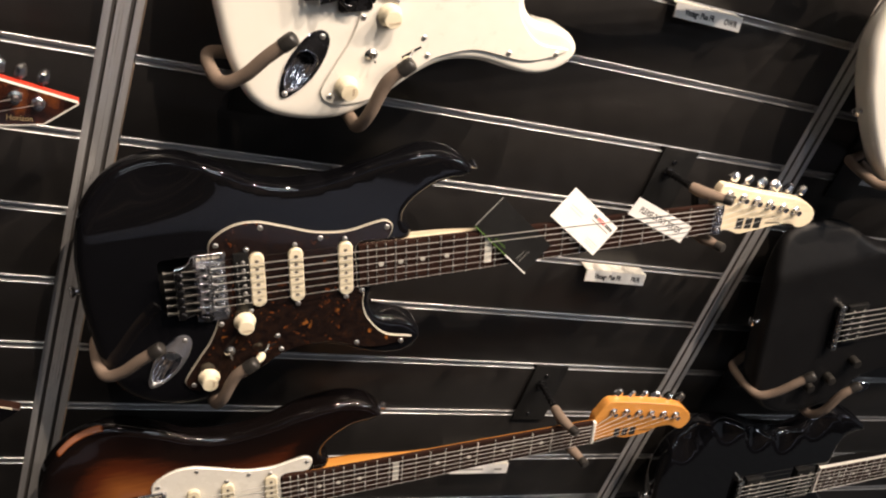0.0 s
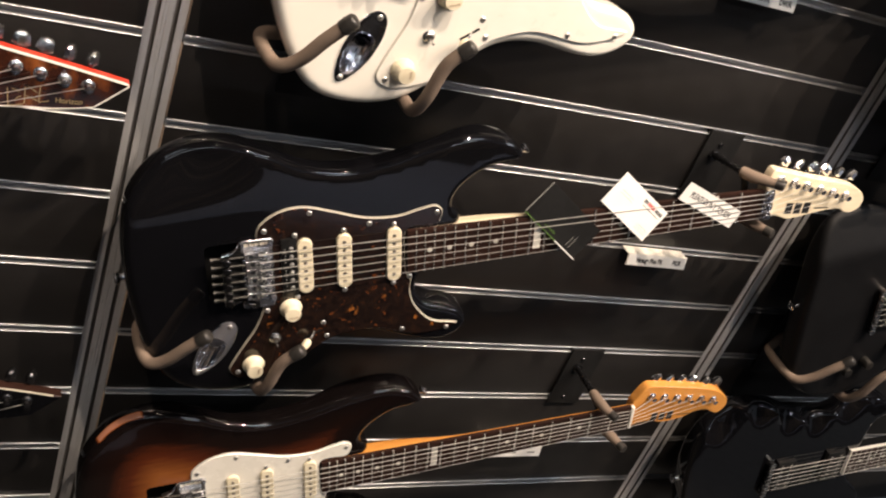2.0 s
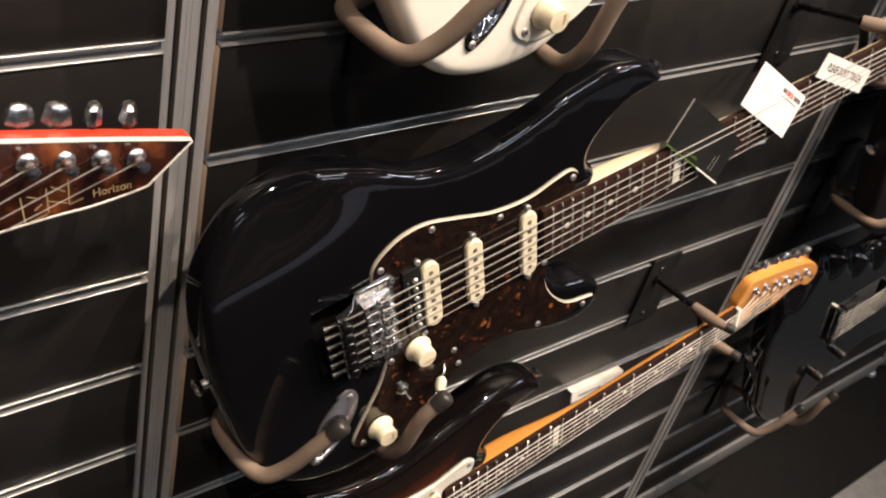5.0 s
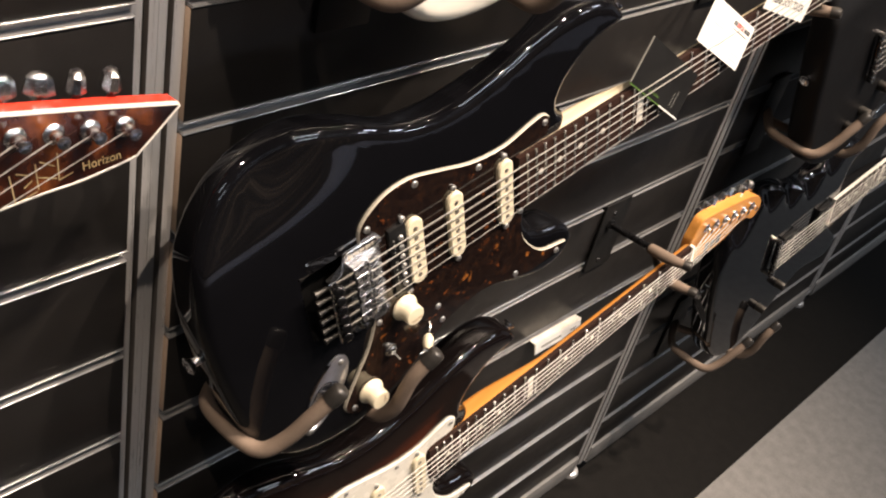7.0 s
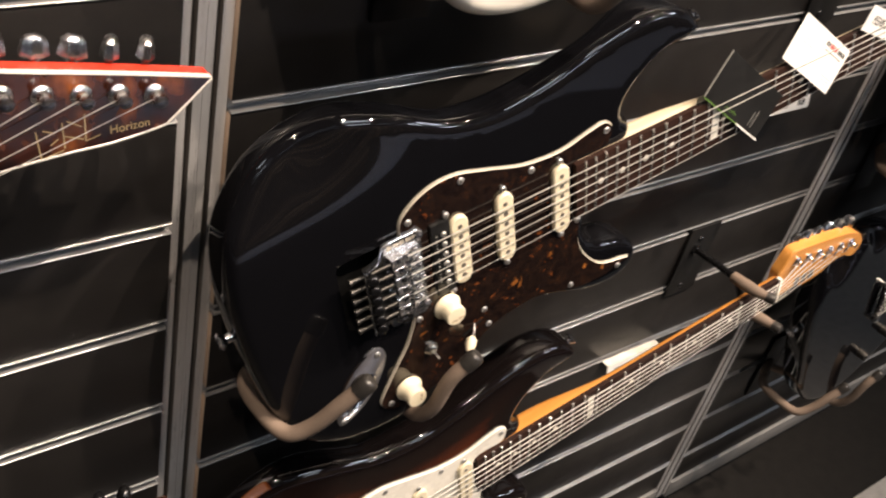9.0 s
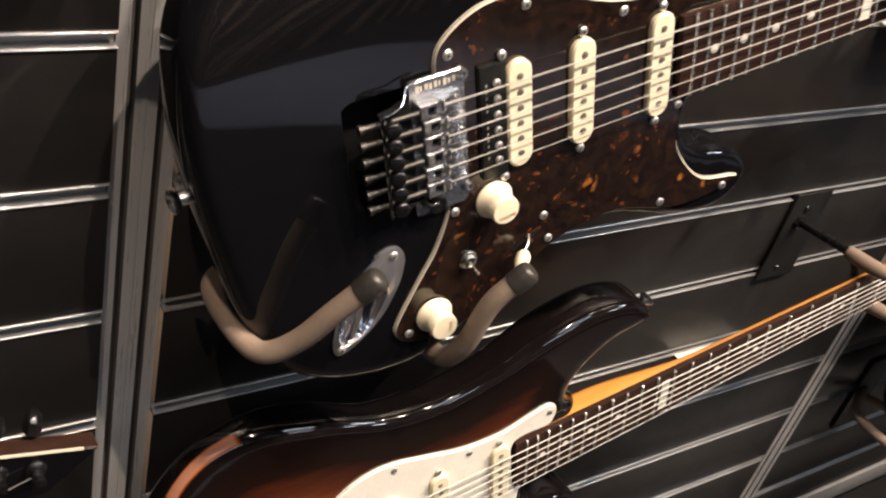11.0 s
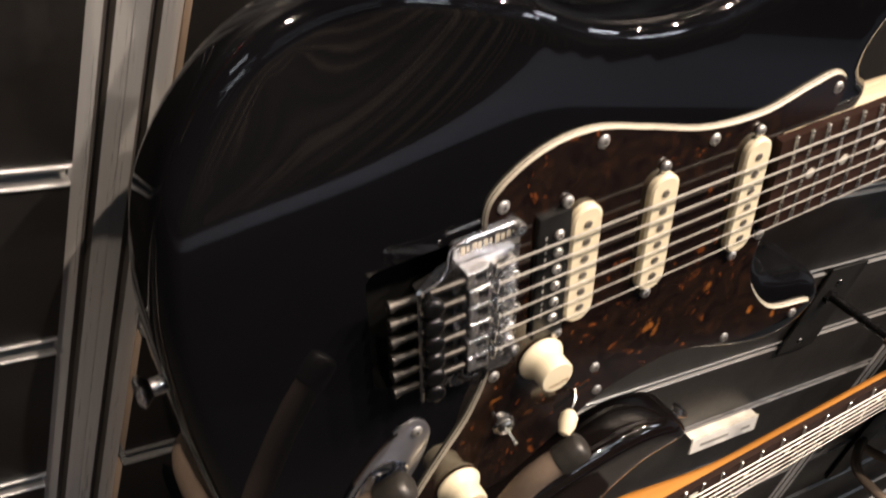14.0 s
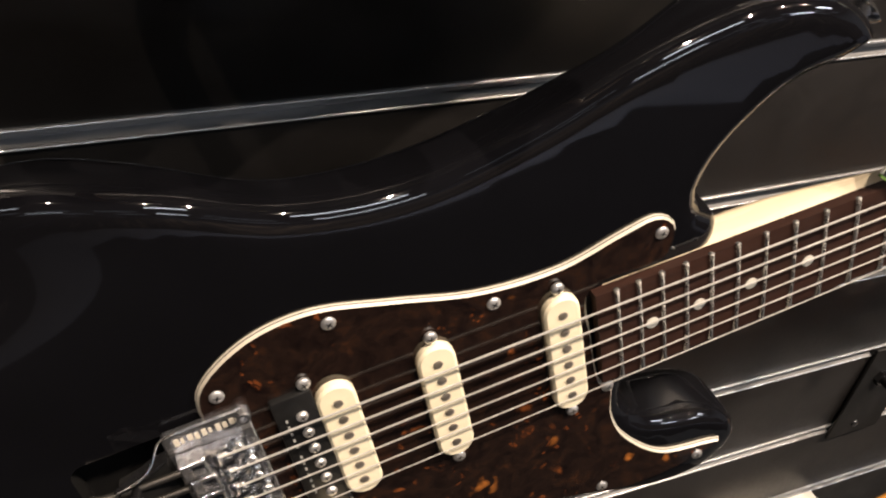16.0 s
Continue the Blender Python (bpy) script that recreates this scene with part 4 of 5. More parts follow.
    part("spring_clip", tube(bmesh.new(), clip, 0.00055, 8), BLACK_METAL if dark else CHROME, tr, "thin bright wire along the cheek")


def strap_button(root, u, v, du, dv, w=-0.0225):
    d = Vector((du, dv, 0)).normalized()
    part("strap_button", lathe(bmesh.new(), [(0.0060, -0.002), (0.0042, 0.002), (0.0038, 0.008), (0.0068, 0.0108), (0.0075, 0.0130), (0.0054, 0.0148), (0.0035, 0.0150), (0.003, 0.0142)], (u, v, w), d, 18), CHROME, root)


HEAD_POSTS = [(SCALE + 0.0200 + 0.0216 * k, 0.0315 - 0.0074 * k) for k in range(6)]
HEAD_BUTTONS = [(SCALE + 0.0365 + 0.0220 * k, 0.0470 - 0.0066 * k) for k in range(6)]
LONG_POSTS = [(SCALE + 0.0300 + 0.0228 * k, 0.0325 - 0.0064 * k) for k in range(6)]
LONG_BUTTONS = [(SCALE + 0.0465 + 0.0227 * k, 0.0495 - 0.0064 * k) for k in range(6)]


def logo_bars(stock, u, v, w, ang, size=1.0):
    """The maker's mark, as plain dark bars."""
    m = Matrix.Translation((u, v, w)) @ pose(0, 0, 0, 0, 0, ang)
    bm = bmesh.new()
    for k in range(3):
        x = (-0.0135 + 0.0095 * k) * size
        box(bm, x, x + 0.0075 * size, -0.0055 * size, 0.0055 * size, 0, 0.0002)
    box(bm, 0.018 * size, 0.034 * size, -0.001 * size, 0.0002 * size, 0, 0.0002)
    bm.transform(m)
    tagged(part("maker_mark", bm, INK, stock, "dark maker's mark", False), kind="stuff")


def layered(outline):
    """A three-ply plate: a pale ply, a thin dark one, and the bevelled pale ply under the face."""
    bm, n = bmesh.new(), len(outline)
    rows = [(outline, -0.0005, 1), (outline, 0.0008, 1), (inset(outline, 0.0002), 0.0009, 2), (inset(outline, 0.00045), 0.0013, 1), (inset(outline, 0.0013), 0.0026, 1)]
    rings = [[bm.verts.new((p.x, p.y, w)) for p in o] for o, w, _ in rows]
    for a, b, (_, _, mat) in zip(rings, rings[1:], rows):
        for k in range(n):
            bm.faces.new((a[k], a[(k + 1) % n], b[(k + 1) % n], b[k])).material_index = mat
    bm.faces.new(rings[0]).material_index = 1
    bmesh.ops.triangulate(bm, faces=[bm.faces.new(rings[-1])])
    return bm


def double_cut(label, frame_m, finish, guard_mats, wood, fitted, locking, group="guitars on the slat wall", dark=False, head=None, control=BODY):
    """A double-cutaway electric guitar with pickguard, three slim pickups and a six-in-line headstock."""
    root = thing("electric_guitar", label, "guitar", group, frame_m)
    bm, edge = body_mesh(control, carve, 0.011, (CAVITY, hollow(1.0)), short_belly if finish is BURST else belly)
    body = part("body", bm, finish, root)
    if finish is BURST:
        burst_and_lit_rim(body.data, edge)
    g = part("pickguard", layered(closed_curve(GUARD, 240)), guard_mats + [AGED_PLY if finish is OLD_WHITE else INK], root)
    for u, v in ((59, 67), (127, 44.3), (206.5, 48), (175.3, -35.3), (6, -55.5), (70.5, -84), (167.3, -111.3), (-33.5, -138), (8, 51), (224, -118.8), (74, -104)):
        part("screw", screw(bmesh.new(), u / 1000, v / 1000, 0.0026), SCREW_MATS, g)
    single_coil(root, 0.0520, CREAM, False)
    if locking:
        half = part("pickup", box(bmesh.new(), 0.0255, 0.0435, -0.0385, 0.0385, 0.001, 0.0058, 0.0012), BLACK_PLASTIC, root, "black screw coil of the bridge pickup")
        for k in range(6):
            part("pole_screw", screw(bmesh.new(), 0.0365, 0.0262 * (1 - 2 * k / 5), 0.0062, 0.0026), SCREW_MATS, half)
        b = bmesh.new()
        for k in range(12):
            v = -0.024 + k * 0.0042 + (0.003 if k > 6 else 0)
            box(b, 0.0293, 0.0303, v, v + 0.0018, 0.0058, 0.0059)
        tagged(part("maker_mark", b, GREY_EDGE, half, smooth=False), kind="stuff")
        for s in (-1, 1):
            part("height_screw", screw(bmesh.new(), 0.0415, s * 0.0415, 0.004, 0.003), SCREW_MATS, half)
    single_coil(root, 0.0970, CREAM)
    single_coil(root, 0.1555, CREAM)
    knob(root, 0.0330, -0.0555, fitted, "VOLUME", 4)
    knob(root, -0.0150, -0.1290, fitted, "TONE", 84)
    sw = part("toggle_switch", lathe(bmesh.new(), [(0.0066, 0.0026), (0.0066, 0.0036), (0.0058, 0.0042), (0.0050, 0.0044), (0.0050, 0.0064), (0.0040, 0.0072), (0.0032, 0.0072), (0.0030, 0.0060)], (0.0127, -0.0958, 0), seg=14), NICKEL, root)
    part("lever", lathe(rod(bmesh.new(), (0.0127, -0.0958, 0.0055), (0.0138, -0.1000, 0.0135), 0.0008, 8), [(0.0008, 0), (0.0013, 0.0008), (0.0013, 0.0022), (0.0008, 0.0027)], (0.0136, -0.0995, 0.0125), (0.11, -0.42, 0.8), 10), NICKEL, sw)
    bl = part("blade_switch", box(bmesh.new(), 0.045, 0.068, -0.0995, -0.0970, 0.0026, 0.0030), BLACK_PLASTIC, root)
    bl.matrix_local = Matrix.Translation((0.0565, -0.098, 0)) @ pose(0, 0, 0, 0, 0, 24) @ Matrix.Translation((-0.0565, 0.098, 0))
    part("lever", tube(bmesh.new(), smooth_path([(0.060, -0.0965, 0.002), (0.056, -0.0975, 0.007), (0.050, -0.0990, 0.010)], 4), 0.0012, 8), NICKEL, bl)
    part("lever_tip", lathe(bmesh.new(), [(0.0022, 0), (0.0048, 0.003), (0.0050, 0.008), (0.0032, 0.0135), (0.001, 0.0145)], (0.051, -0.0988, 0.0098), (-0.62, -0.1, 0.42), 16), fitted, bl)
    jack_cup(root, BLACK_METAL if dark else None)
    locking_tremolo(root, dark)
    strap_button(root, -0.1405, 0.000, -1, 0)
    strap_button(root, 0.3085, 0.1005, 0.8, 0.45, -0.020)
    outline, posts, buttons = head or (HEAD, HEAD_POSTS, HEAD_BUTTONS)
    neck, stock, face, top = neck_parts(root, wood, WHITE_PLY, outline, [wood, wood], "dots", None, locking)
    tuners(stock, face, posts, buttons)
    logo_bars(stock, SCALE + 0.058, -0.0155, face, -6, 1.45)
    strings(root, top, -0.002, 0.0175, posts)
    return root


def guitar_frame(x, y, z, climb, yaw=-0.0451, lean=0.1114):
    """The pose of a guitar whose bridge stands at x, y, z, and whose neck climbs by so many degrees."""
    c, s = math.cos(radians(climb)), math.sin(radians(climb))
    u = Vector((c, yaw, s)).normalized()
    v = Vector((-s, lean, c))
    v = (v - u * v.dot(u)).normalized()
    w = u.cross(v)
    return Matrix(((u.x, v.x, w.x, x), (u.y, v.y, w.y, y), (u.z, v.z, w.z, z), (0, 0, 0, 1)))


BLACK_AT = guitar_frame(0.1547, -0.1012, 0.9368, 16.67, -0.0407, 0.1008)
BURST_AT = guitar_frame(0.1630, -0.0966, 0.5472, 15.45, -0.0177, 0.0486)
WHITE_AT = guitar_frame(0.2127, -0.0962, 1.3352, 17.76, -0.0191, 0.0700)
double_cut("glossy black electric guitar with tortoiseshell pickguard, cradled on padded arms", BLACK_AT, GLOSS_BLACK, [TORT, AGED_PLY], MAPLE, CREAM, True)
double_cut("sunburst electric guitar with white pickguard and amber maple neck", BURST_AT, BURST, [WHITE_PLY, WHITE_PLY], AMBER_MAPLE, WHITE_PLY, False, head=(LONG_HEAD, LONG_POSTS, LONG_BUTTONS), control=SLIM_BODY)
double_cut("cream white electric guitar with white pickguard, lying on padded wall arms", WHITE_AT, OLD_WHITE, [WHITE_PLY, WHITE_PLY], MAPLE, CREAM, True, dark=True, control=WHITE_BODY)


# ---------------------------------------------------------------- wall arms and neck hangers
def cradle(dx, dy, dz, spread=0.0, rise=0.0):
    """A pair of foam-sleeved arms on a slat bracket that carries a guitar body."""
    root = thing("wall_cradle", "pair of bent wall arms in grey-brown foam with rubber tips", "guitar hook", "cradles on the slat wall", pose(dx, dy, dz))
    bm = box(bmesh.new(), 0.10, 0.155, -0.006 - dy, -0.0015 - dy, 0.72, 0.86, 0.001)
    part("bracket_plate", bm, STEEL_PAINT, root)
    for side, pts in enumerate(([(0.122, -0.006 - dy, 0.80), (0.085, -0.022, 0.80), (0.053, -0.045, 0.804), (0.050, -0.085, 0.803), (0.057, -0.113, 0.804), (0.0715, -0.127, 0.821), (0.086, -0.138, 0.8495), (0.102, -0.146, 0.874)], [(0.130, -0.006 - dy, 0.785), (0.155, -0.022, 0.775), (0.182, -0.045, 0.768), (0.190, -0.085, 0.767), (0.193, -0.116, 0.768), (0.1945, -0.134, 0.792), (0.199, -0.142, 0.834), (0.214, -0.148, 0.859)])):
        path = smooth_path([(x + side * spread * min(1, -y / 0.08), y, z + side * rise * min(1, -y / 0.08)) for x, y, z in pts], 10)
        arm = part("arm", tube(bmesh.new(), path, 0.0070, 16), FOAM, root, "foam-sleeved arm")
        d = (path[-1] - path[-4]).normalized()
        part("tip", lathe(bmesh.new(), [(0.0072, -0.0115), (0.0079, -0.0107), (0.0081, -0.0040), (0.0078, 0.0022), (0.0068, 0.0042), (0.0050, 0.0052), (0.0025, 0.0056)], path[-1], d, 18), RUBBER, arm)
    return root


cradle(0, 0, 0)
cradle(0.050, -0.006, 0.391, 0.013, 0.013)
cradle(1.006, -0.006, 0.006)


def neck_hanger(m, plate_x, plate_z, upper, lower):
    """A black slot plate with a rod and a padded fork that holds a neck; the prongs run through points of the guitar's own space, in millimetres."""
    root = thing("neck_hanger", "black slat hook plate with a rod and foam-padded fork", "guitar hook", "neck hangers")
    part("plate", box(bmesh.new(), plate_x - 0.03, plate_x + 0.03, -0.005, -0.0015, plate_z - 0.108, plate_z + 0.006, 0.001), STEEL_PAINT, root)
    part("plate_hook", box(bmesh.new(), plate_x - 0.03, plate_x + 0.03, -0.004, 0.006, plate_z - 0.004, plate_z + 0.004, 0.0005), STEEL_PAINT, root)
    for dz in (0.014, 0.094):
        part("bolt", lathe(bmesh.new(), [(0.0042, -0.001), (0.0042, 0.0012), (0.0034, 0.0022), (0.0016, 0.0024)], (plate_x - 0.004, -0.0045, plate_z - dz), (0, -1, 0), 12), BLACK_METAL, root)
    part("nut", lathe(bmesh.new(), [(0.0085, -0.001), (0.0085, 0.005), (0.0065, 0.0062)], (plate_x - 0.008, -0.0045, plate_z - 0.030), (0, -1, 0), 6), BLACK_METAL, root)
    a = Vector((plate_x - 0.008, -0.004, plate_z - 0.030))
    upper, lower = [smooth_path([m @ (Vector(p) / 1000) for p in some], 6) for some in (upper, lower)]
    part("rod", tube(bmesh.new(), [a, a.lerp(upper[0], 0.5), upper[0]], 0.0048, 10), BLACK_METAL, root)
    part("crossbar", tube(bmesh.new(), [upper[2], upper[2].lerp(lower[2], 0.5), lower[2]], 0.005, 10), STEEL_PAINT, root)
    for path in (upper, lower):
        swell = [0.0062 + 0.0018 * math.sin(math.pi * min(1, k / (len(path) - 1) + 0.15)) for k in range(len(path))]
        pr = part("prong", tube(bmesh.new(), path, swell, 14), FOAM, root, "foam-padded prong")
        d = (path[-1] - path[-2]).normalized()
        part("cap", lathe(bmesh.new(), [(0.0068, -0.003), (0.0070, 0.004), (0.0060, 0.008), (0.003, 0.009)], path[-1], d, 14), RUBBER, pr)
    return root


neck_hanger(BLACK_AT, 0.788, 1.15, [(626, 36, -24), (634, 34, -12), (646, 33, 2), (657, 32, 14)], [(642, -36, -30), (648, -36, -6), (656, -36, 16)])
neck_hanger(BURST_AT, 0.752, 0.75, [(592, 35, -24), (592, 36, -4), (594, 37, 14), (599, 36, 28)], [(614, -31, -24), (616, -30, 0), (619, -29, 18), (622, -29, 32)])


# ---------------------------------------------------------------- guitars at the edges of the view
def flame_top():
    """Figured maple, amber in the middle and dark brown at the rim."""
    m = material("figured_brown_burst", (0.2, 0.06, 0.02), 0.1, coat=0.6)
    v = coords(m, (1.6, 1, 1))
    a = noise_node(m, v, 22, 4)
    link(m, ramp(m, a, [(0.36, (0.010, 0.004, 0.003)), (0.5, (0.035, 0.010, 0.005)), (0.60, (0.11, 0.032, 0.010)), (0.75, (0.24, 0.075, 0.02))]), "Base Color")
    return m


FLAME = flame_top()
POINTED_POSTS = [(SCALE + 0.0545 + 0.0203 * k, 0.0390 - 0.0078 * k) for k in range(6)]
POINTED_BUTTONS = [(u + 0.0078, v + 0.0190) for u, v in POINTED_POSTS]


def plain_body_parts(root, control, finish, hardware, carving, radius=0.011):
    """Body, two double-coil pickups, fixed bridge, knobs and strap buttons."""
    bm, edge = body_mesh(control, carving, radius)
    part("body", bm, finish, root)
    humbucker(root, 0.034)
    humbucker(root, 0.138)
    br = part("bridge", box(bmesh.new(), -0.0065, 0.0065, -0.040, 0.040, 0.004, 0.0105, 0.0018), hardware, root)
    for k in range(6):
        v = 0.0262 * (1 - 2 * k / 5)
        part("saddle", box(bmesh.new(), -0.004, 0.004, v - 0.0035, v + 0.0035, 0.0105, 0.0128, 0.0008), NICKEL, br)
    for s in (-1, 1):
        part("stud", lathe(bmesh.new(), [(0.0055, 0.0), (0.0055, 0.0115), (0.004, 0.0125), (0.002, 0.0125)], (0, s * 0.0375, 0), seg=14), NICKEL, br)


def plain_guitar(label, m, control, finish, hardware, knobs, carving, head, head_mats, posts, buttons, bound=None, tuner_mat=None, radius=0.011, start=0.160, jack=None, neck_mat=None):
    """A guitar without pickguard: two double-coil pickups, fixed bridge and a six-in-line head."""
    root = thing("electric_guitar", label, "guitar", "guitars on the slat wall", m)
    plain_body_parts(root, control, finish, hardware, carving, radius)
    for u, v in knobs:
        metal_knob(root, u, v, SMOKED, 0.0082)
    strap_button(root, min(p[0] for p in control) / 1000 + 0.0015, 0.015, -1, 0)
    if jack:
        part("jack_plate", plate(bmesh.new(), [Vector((jack[0] + 0.022 * math.cos(a), jack[1] + 0.011 * math.sin(a))) for a in [2 * math.pi * k / 24 for k in range(24)]], 0.0002, 0.002, 0.0008), CHROME, root)
    neck, stock, face, top = neck_parts(root, neck_mat or SATIN_BLACK, WHITE_PLY, head, head_mats, "dots", bound, False, start)
    tuners(stock, face, posts, buttons, tuner_mat or NICKEL, 0.013)
    strings(root, top, -0.002, 0.0175, posts)
    return root, stock, face


def no_carve(u, v):
    return 0.0


def rim_bevel(u, v):
    """A soft bevel along the forearm edge."""
    d = (v - 0.112) * 0.96 - (u + 0.03) * 0.10
    return 0.42 * soft_max(d, 0.003)


def facets(u, v):
    """Deep scalloped cuts along the upper rim, with a crest between each two."""
    edge = 0.178 - 0.85 * soft_step(u, -0.08, 0.07) * 0.0635 + 0.026 * soft_step(u, 0.09, 0.16) - 0.9 * max(0.0, -0.08 - u)
    d = v - edge + 0.004 + 0.036 * abs(math.sin(math.pi * (u + 0.082) / 0.064))
    return min(0.42 * soft_max(d, 0.0015), 0.017) * soft_step(-u, -0.21, -0.17)


def bound_head(stock_control, stock, face, edge_only=False):
    """White binding round the face of a headstock, over coloured sides."""
    out = [Vector((p.x + SCALE, p.y)) for p in closed_curve(stock_control, 120)]
    bm = bmesh.new()
    inner, n = inset(out, 0.0012), len(out)
    rows = [(inset(out, -0.0004), face - (0.0010 if edge_only else 0.0026)), (inset(out, -0.0004), face + 0.0001), (inset(out, 0.0009), face + 0.0005), (inner, face + 0.0002)]
    rings = [[bm.verts.new((p.x, p.y, w)) for p in o] for o, w in rows]
    for a, b in zip(rings, rings[1:]):
        for k in range(n):
            if edge_only and (out[k].y + 0.41 * (out[k].x - SCALE - 0.194) < -0.010 or out[k].x < SCALE + 0.036 or out[k].x > SCALE + 0.184):
                continue
            bm.faces.new((a[k], a[(k + 1) % n], b[(k + 1) % n], b[k]))
    part("binding", bm, AGED_PLY if edge_only else WHITE_BIND, stock, "white edge binding")


def head_mark(stock, face, text=True):
    """A pale maker's mark of open strokes and the model word."""
    bm = bmesh.new()
    for a, b in (((0, 0), (0.002, 0.022)), ((0.002, 0.0), (0.015, 0.001)), ((0.006, 0.021), (0.013, 0.016)), ((0.008, 0.008), (0.014, 0.011)), ((0.016, 0.002), (0.019, 0.022)), ((0.017, 0.012), (0.029, 0.004)), ((0.022, 0.022), (0.030, 0.014)), ((0.030, 0.002), (0.034, 0.023)), ((0.030, 0.002), (0.040, 0.003))):
        p, q = Vector((*a, 0)), Vector((*b, 0))
        s = (q - p).normalized().cross(Vector((0, 0, 1))) * 0.00045
        bm.faces.new([bm.verts.new(v) for v in (p - s, q - s, q + s, p + s)])
    bm.transform(Matrix.Translation((SCALE + 0.083, -0.0150, face + 0.0004)) @ pose(0, 0, 0, 0, 0, -1) @ Matrix.Diagonal((0.9, 0.82, 1, 1)))
    tagged(part("maker_mark", bm, GOLD_INK, stock, "pale maker's mark", False), kind="stuff")
    if text:
        word("lettering", "Horizon", 0.0074, Matrix.Translation((SCALE + 0.137, -0.0150, face + 0.0004)) @ pose(0, 0, 0, 0, 0, -2) @ Matrix(((1, 0.28, 0, 0), (0, 1, 0, 0), (0, 0, 1, 0), (0, 0, 0, 1))), GOLD_INK, stock, "pale model word")


BROWN_AT = guitar_frame(-0.834, -0.0750, 0.928, 14.0, 0.0, 0.09)
g, stock, face = plain_guitar("brown burst electric guitar with red-sided pointed headstock and white binding", BROWN_AT, BODY, FLAME, BLACK_METAL, ((0.06, -0.10), (0.02, -0.125)), no_carve, POINTED_HEAD, [FLAME, RED_BIND], POINTED_POSTS, POINTED_BUTTONS, WHITE_BIND, WORN_CHROME)
bound_head(POINTED_HEAD, stock, face)
head_mark(stock, face)
DARK_AT = guitar_frame(-0.841, -0.0750, 0.5135, 14.0, 0.0, 0.09)
g, stock, face = plain_guitar("dark electric guitar with black pointed headstock and white binding", DARK_AT, BODY, GLOSS_BLACK, BLACK_METAL, ((0.06, -0.10), (0.02, -0.125)), no_carve, POINTED_HEAD, [GLOSS_BLACK, ROSEWOOD], POINTED_POSTS, POINTED_BUTTONS, WHITE_BIND, BLACK_METAL)
bound_head(POINTED_HEAD, stock, face, True)

SLAB = [(-150, 0), (-150, 60), (-146, 120), (-125, 166), (-74, 180), (-22, 169), (18, 141), (60, 124), (110, 122), (160, 136), (200, 134), (219, 106), (208, 60), (200, 20), (190, -30), (204, -66), (236, -92), (226, -124), (180, -138), (115, -118), (62, -124), (28, -150), (-20, -172), (-80, -168), (-124, -144), (-146, -100), (-150, -50)]
SLAB = [(u + 22, v) for u, v in SLAB]
SATIN_AT = guitar_frame(1.1667, -0.108, 0.956, 16.67, -0.0407, 0.1008) @ Matrix.Translation((-0.022, 0, 0))
plain_guitar("satin black electric guitar with two dark pickups, cradled on padded arms", SATIN_AT, SLAB, SATIN_BLACK, BLACK_METAL, ((0.054, -0.078), (0.012, -0.104), (-0.026, -0.112)), rim_bevel, HEAD, [SATIN_BLACK, SATIN_BLACK], HEAD_POSTS, HEAD_BUTTONS, None, BLACK_METAL, jack=(0.085, -0.142))
CARVED = [(-153, -68), (-164, 4), (-166, 76), (-150, 130), (-118, 160), (-80, 178), (-20, 164), (20, 140), (50, 126), (81, 123), (113, 130), (150, 147), (175, 149), (205, 139), (232, 122), (247, 104), (222, 98), (207, 90), (199, 62), (196, 30), (190, -30), (200, -60), (236, -100), (240, -125), (215, -142), (170, -134), (120, -128), (60, -160), (0, -196), (-60, -206), (-110, -180), (-140, -125)]
CARVED_AT = guitar_frame(1.1787, -0.1014, 0.5593, 15.1, -0.0428, 0.0611)
plain_guitar("glossy black electric guitar with carved scalloped edges and bound fingerboard", CARVED_AT, CARVED, GLOSS_BLACK, BLACK_METAL, ((0.05, -0.10), (0.0, -0.125)), facets, HEAD, [GLOSS_BLACK, GLOSS_BLACK], HEAD_POSTS, HEAD_BUTTONS, WHITE_BIND, BLACK_METAL, radius=0.009, start=0.172)
double_cut("cream white electric guitar at the edge of the display", guitar_frame(1.093, -0.105, 1.376, 36.0, -0.0407, 0.1008), OLD_WHITE, [WHITE_PLY, WHITE_PLY], MAPLE, CREAM, True)
cradle(0.99, -0.006, 0.40)
cradle(1.03, 0.0, -0.452)
cradle(-1.0, 0.02, 0.0)
cradle(-1.0, 0.02, -0.41)


# ---------------------------------------------------------------- cards and price labels
def card(label, m, corners, thick, mat, drop, pivot, category="card", level=0.0098):
    """A flat card lying askew on the strings: its corner, its two side lengths and its turn, in the guitar's plane."""
    u, v, length, width, turn = corners
    at = m @ Matrix.Translation((u, v, level - math.tan(radians(drop)) * (v - pivot))) @ pose(0, 0, 0, -drop) @ pose(0, 0, 0, 0, 0, turn)
    root = thing("card", label, category, "cards tucked under the strings", at)
    part("sheet", box(bmesh.new(), -length / 2, length / 2, -width / 2, width / 2, 0, thick, 0.0001), mat, root, smooth=False)
    return root


def bars(parent, rows, mat, z, name="print"):
    """Lines of unreadable print, as thin bars: x, y, length, height."""
    bm = bmesh.new()
    for x, y, l, h in rows:
        box(bm, x, x + l, y, y + h, z, z + 0.00012)
    tagged(part(name, bm, mat, parent, smooth=False), kind="stuff")


c = card("white business card with red and black print tucked under a string", BLACK_AT, (0.4595, 0.0232, 0.0850, 0.0470, -45.9), 0.0005, PAPER, 10, 0.0133)
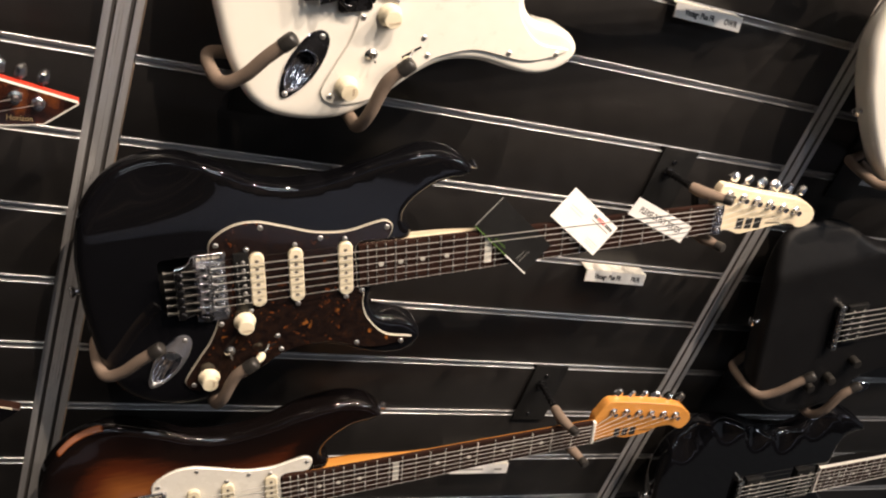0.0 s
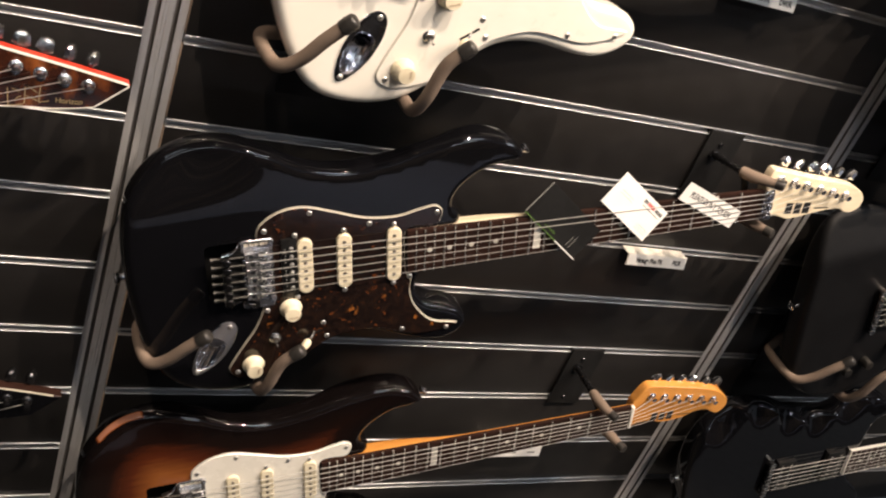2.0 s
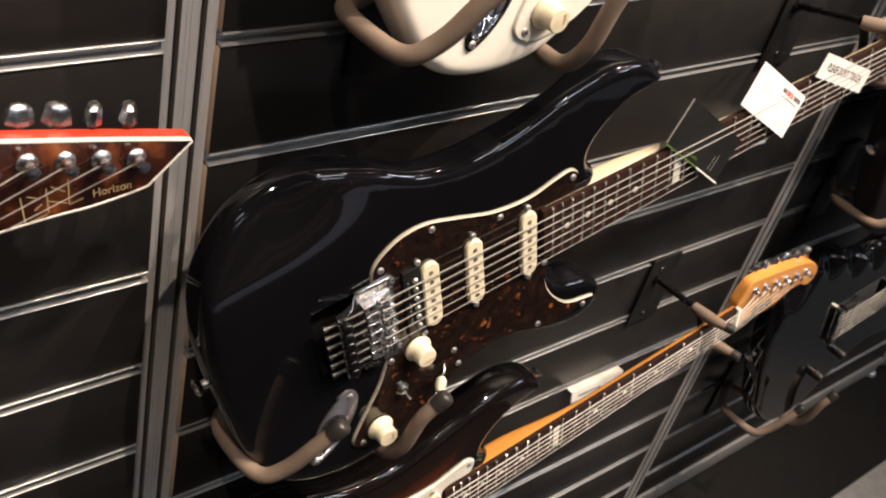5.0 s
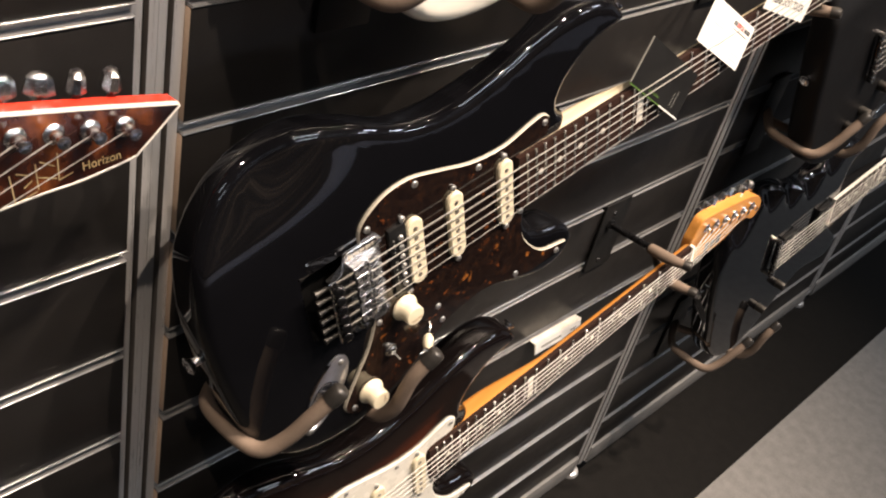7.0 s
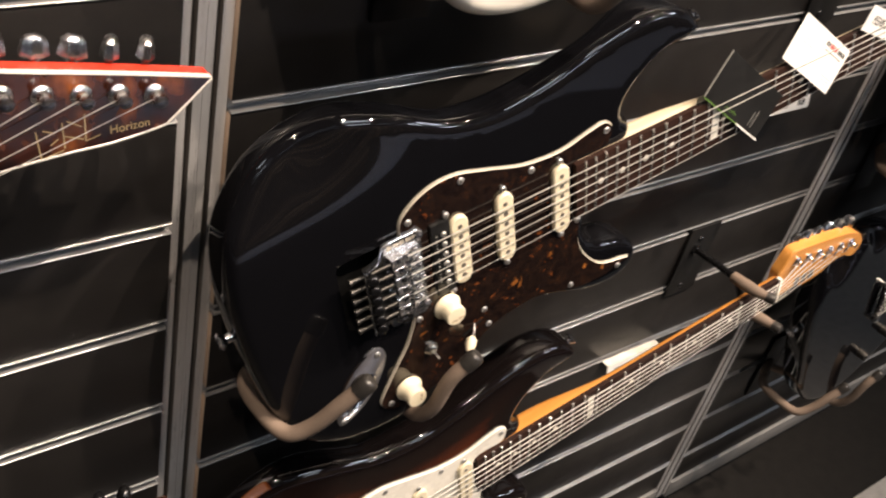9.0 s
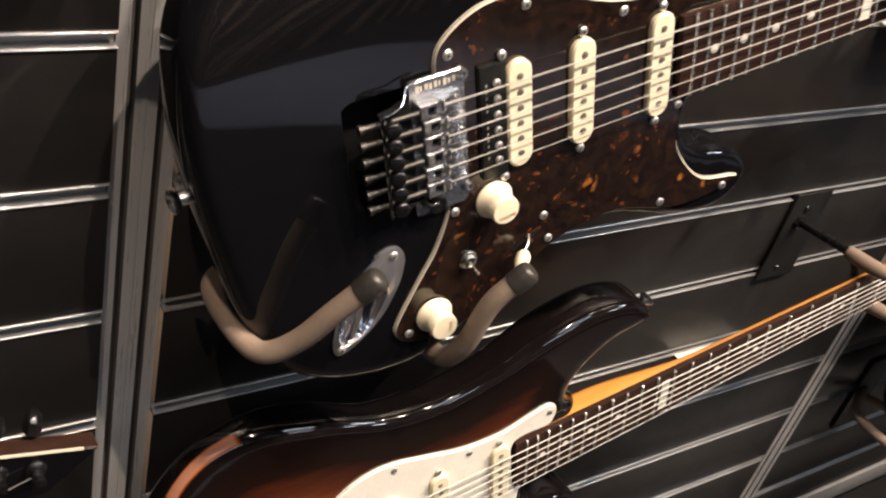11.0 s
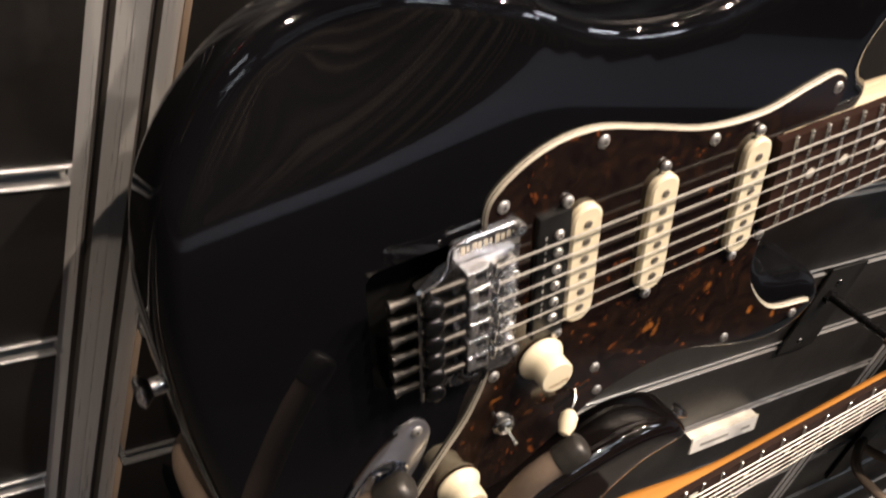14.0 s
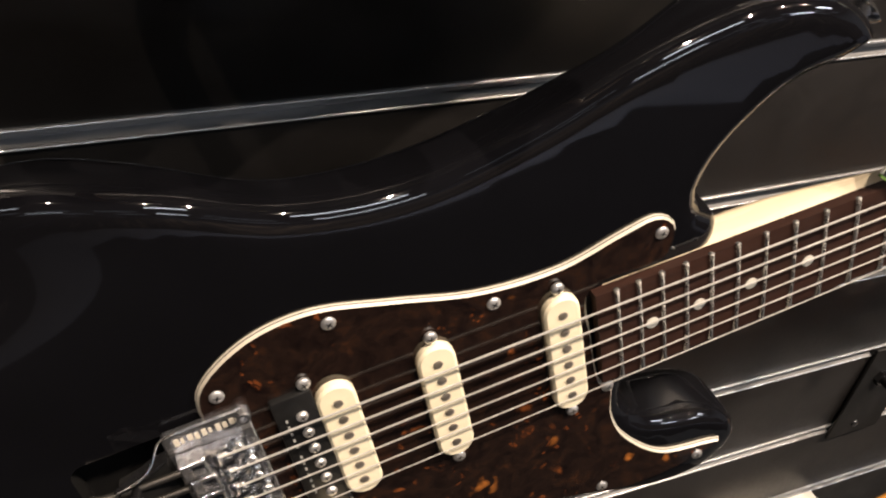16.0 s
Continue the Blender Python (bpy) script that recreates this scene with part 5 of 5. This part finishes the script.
bars(c, [(0.004 + 0.0024 * k, 0.0125, 0.0018, 0.0045) for k in range(3)] + [(0.026 + 0.0026 * k, 0.0125, 0.002, 0.0045) for k in range(5)] + [(0.006, 0.0085, 0.030, 0.0009)], INK, 0.0005)
bars(c, [(0.0115 + 0.0026 * k, 0.0122, 0.002, 0.0052) for k in range(5)], RED_INK, 0.0005, "red_print")
bars(c, [(-0.030, 0.005 - 0.004 * k, 0.022, 0.0006) for k in range(2)] + [(0.018, -0.018 + 0.003 * k, 0.020, 0.0006) for k in range(3)], material("grey_ink", (0.4, 0.4, 0.4), 0.6), 0.0005, "grey_print")
c = card("folded black card with a green and white edge on the strings", BLACK_AT, (0.3655, 0.0170, 0.0965, 0.0480, -48.0), 0.0006, BLACK_CARD, 7, 0.0067)
part("edge", box(bmesh.new(), -0.048, 0.010, -0.0249, -0.0238, -0.0008, 0.0010), GREEN_INK, c, "green card edge", False)
part("edge", box(bmesh.new(), -0.0487, -0.0480, -0.0235, 0.0240, -0.0004, 0.0010), GREY_EDGE, c, "grey card edge", False)
part("edge", box(bmesh.new(), 0.010, 0.050, -0.0251, -0.0236, -0.0010, 0.0012), PAPER, c, "white card edge", False)
bars(c, [(-0.016 + 0.0030 * k, -0.0195, 0.0012, 0.0018 + 0.0006 * (k % 3)) for k in range(7)], GREEN_INK, 0.0008, "green_print")
bars(c, [(0.026, -0.019, 0.0005, 0.014), (0.031, -0.019, 0.0005, 0.018)], GREY_EDGE, 0.0008, "pale_print")
c = card("small white sign with black capitals tucked under the strings", BLACK_AT, (0.5670, 0.0110, 0.0990, 0.0262, -33.3), 0.0005, PAPER, 0, 0.011, "sign", 0.0081)
word("lettering", "PLEASE DON'T TOUCH", 0.0092, Matrix.Translation((0, 0, 0.0006)) @ Matrix.Diagonal((0.78, 1.25, 1, 1)), INK, c, "", 0.02)


def price_label(x, z, text, code, off=0.024):
    """A white card in a clear slot holder, leaning out from the slat."""
    root = thing("price_label", "white price label clipped into the wall slot", "price label", "price labels", pose(x, -off, z + 0.004, 76, 0, 0))
    part("holder", box(bmesh.new(), -0.054, 0.054, -0.0175, 0.002, -0.0012, 0.0, 0.0003), WHITE_PLY, root)
    ledge = part("ledge", box(bmesh.new(), -0.054, 0.054, 0.0, off + 0.002, -0.0014, 0.0, 0.0003), WHITE_PLY, root, "white ledge of the holder")
    ledge.matrix_local = pose(0, 0, 0, -76)
    part("card_face", box(bmesh.new(), -0.0532, 0.0532, -0.0170, 0.0, 0.0002, 0.0006), PAPER, root, smooth=False)
    if text:
        word("lettering", text, 0.0088, pose(-0.0145, -0.0088, 0.0007) @ Matrix.Diagonal((0.86, 1.15, 1, 1)), INK, root, "", 0.04)
        word("lettering", code, 0.0088, pose(0.036, -0.0088, 0.0007) @ Matrix.Diagonal((0.86, 1.15, 1, 1)), INK, root, "", 0.04)
    else:
        bars(root, [(-0.040, -0.011, 0.046, 0.0035), (0.028, -0.011, 0.014, 0.0035)], GREY_EDGE, 0.0006)
    return root


price_label(0.711, 1.352, "Vintage Plus FR", "OW/R", 0.019)
price_label(0.769, 0.948, "Vintage Plus FR", "BK/R", 0.019)
price_label(0.699, 0.544, "", "", 0.012)
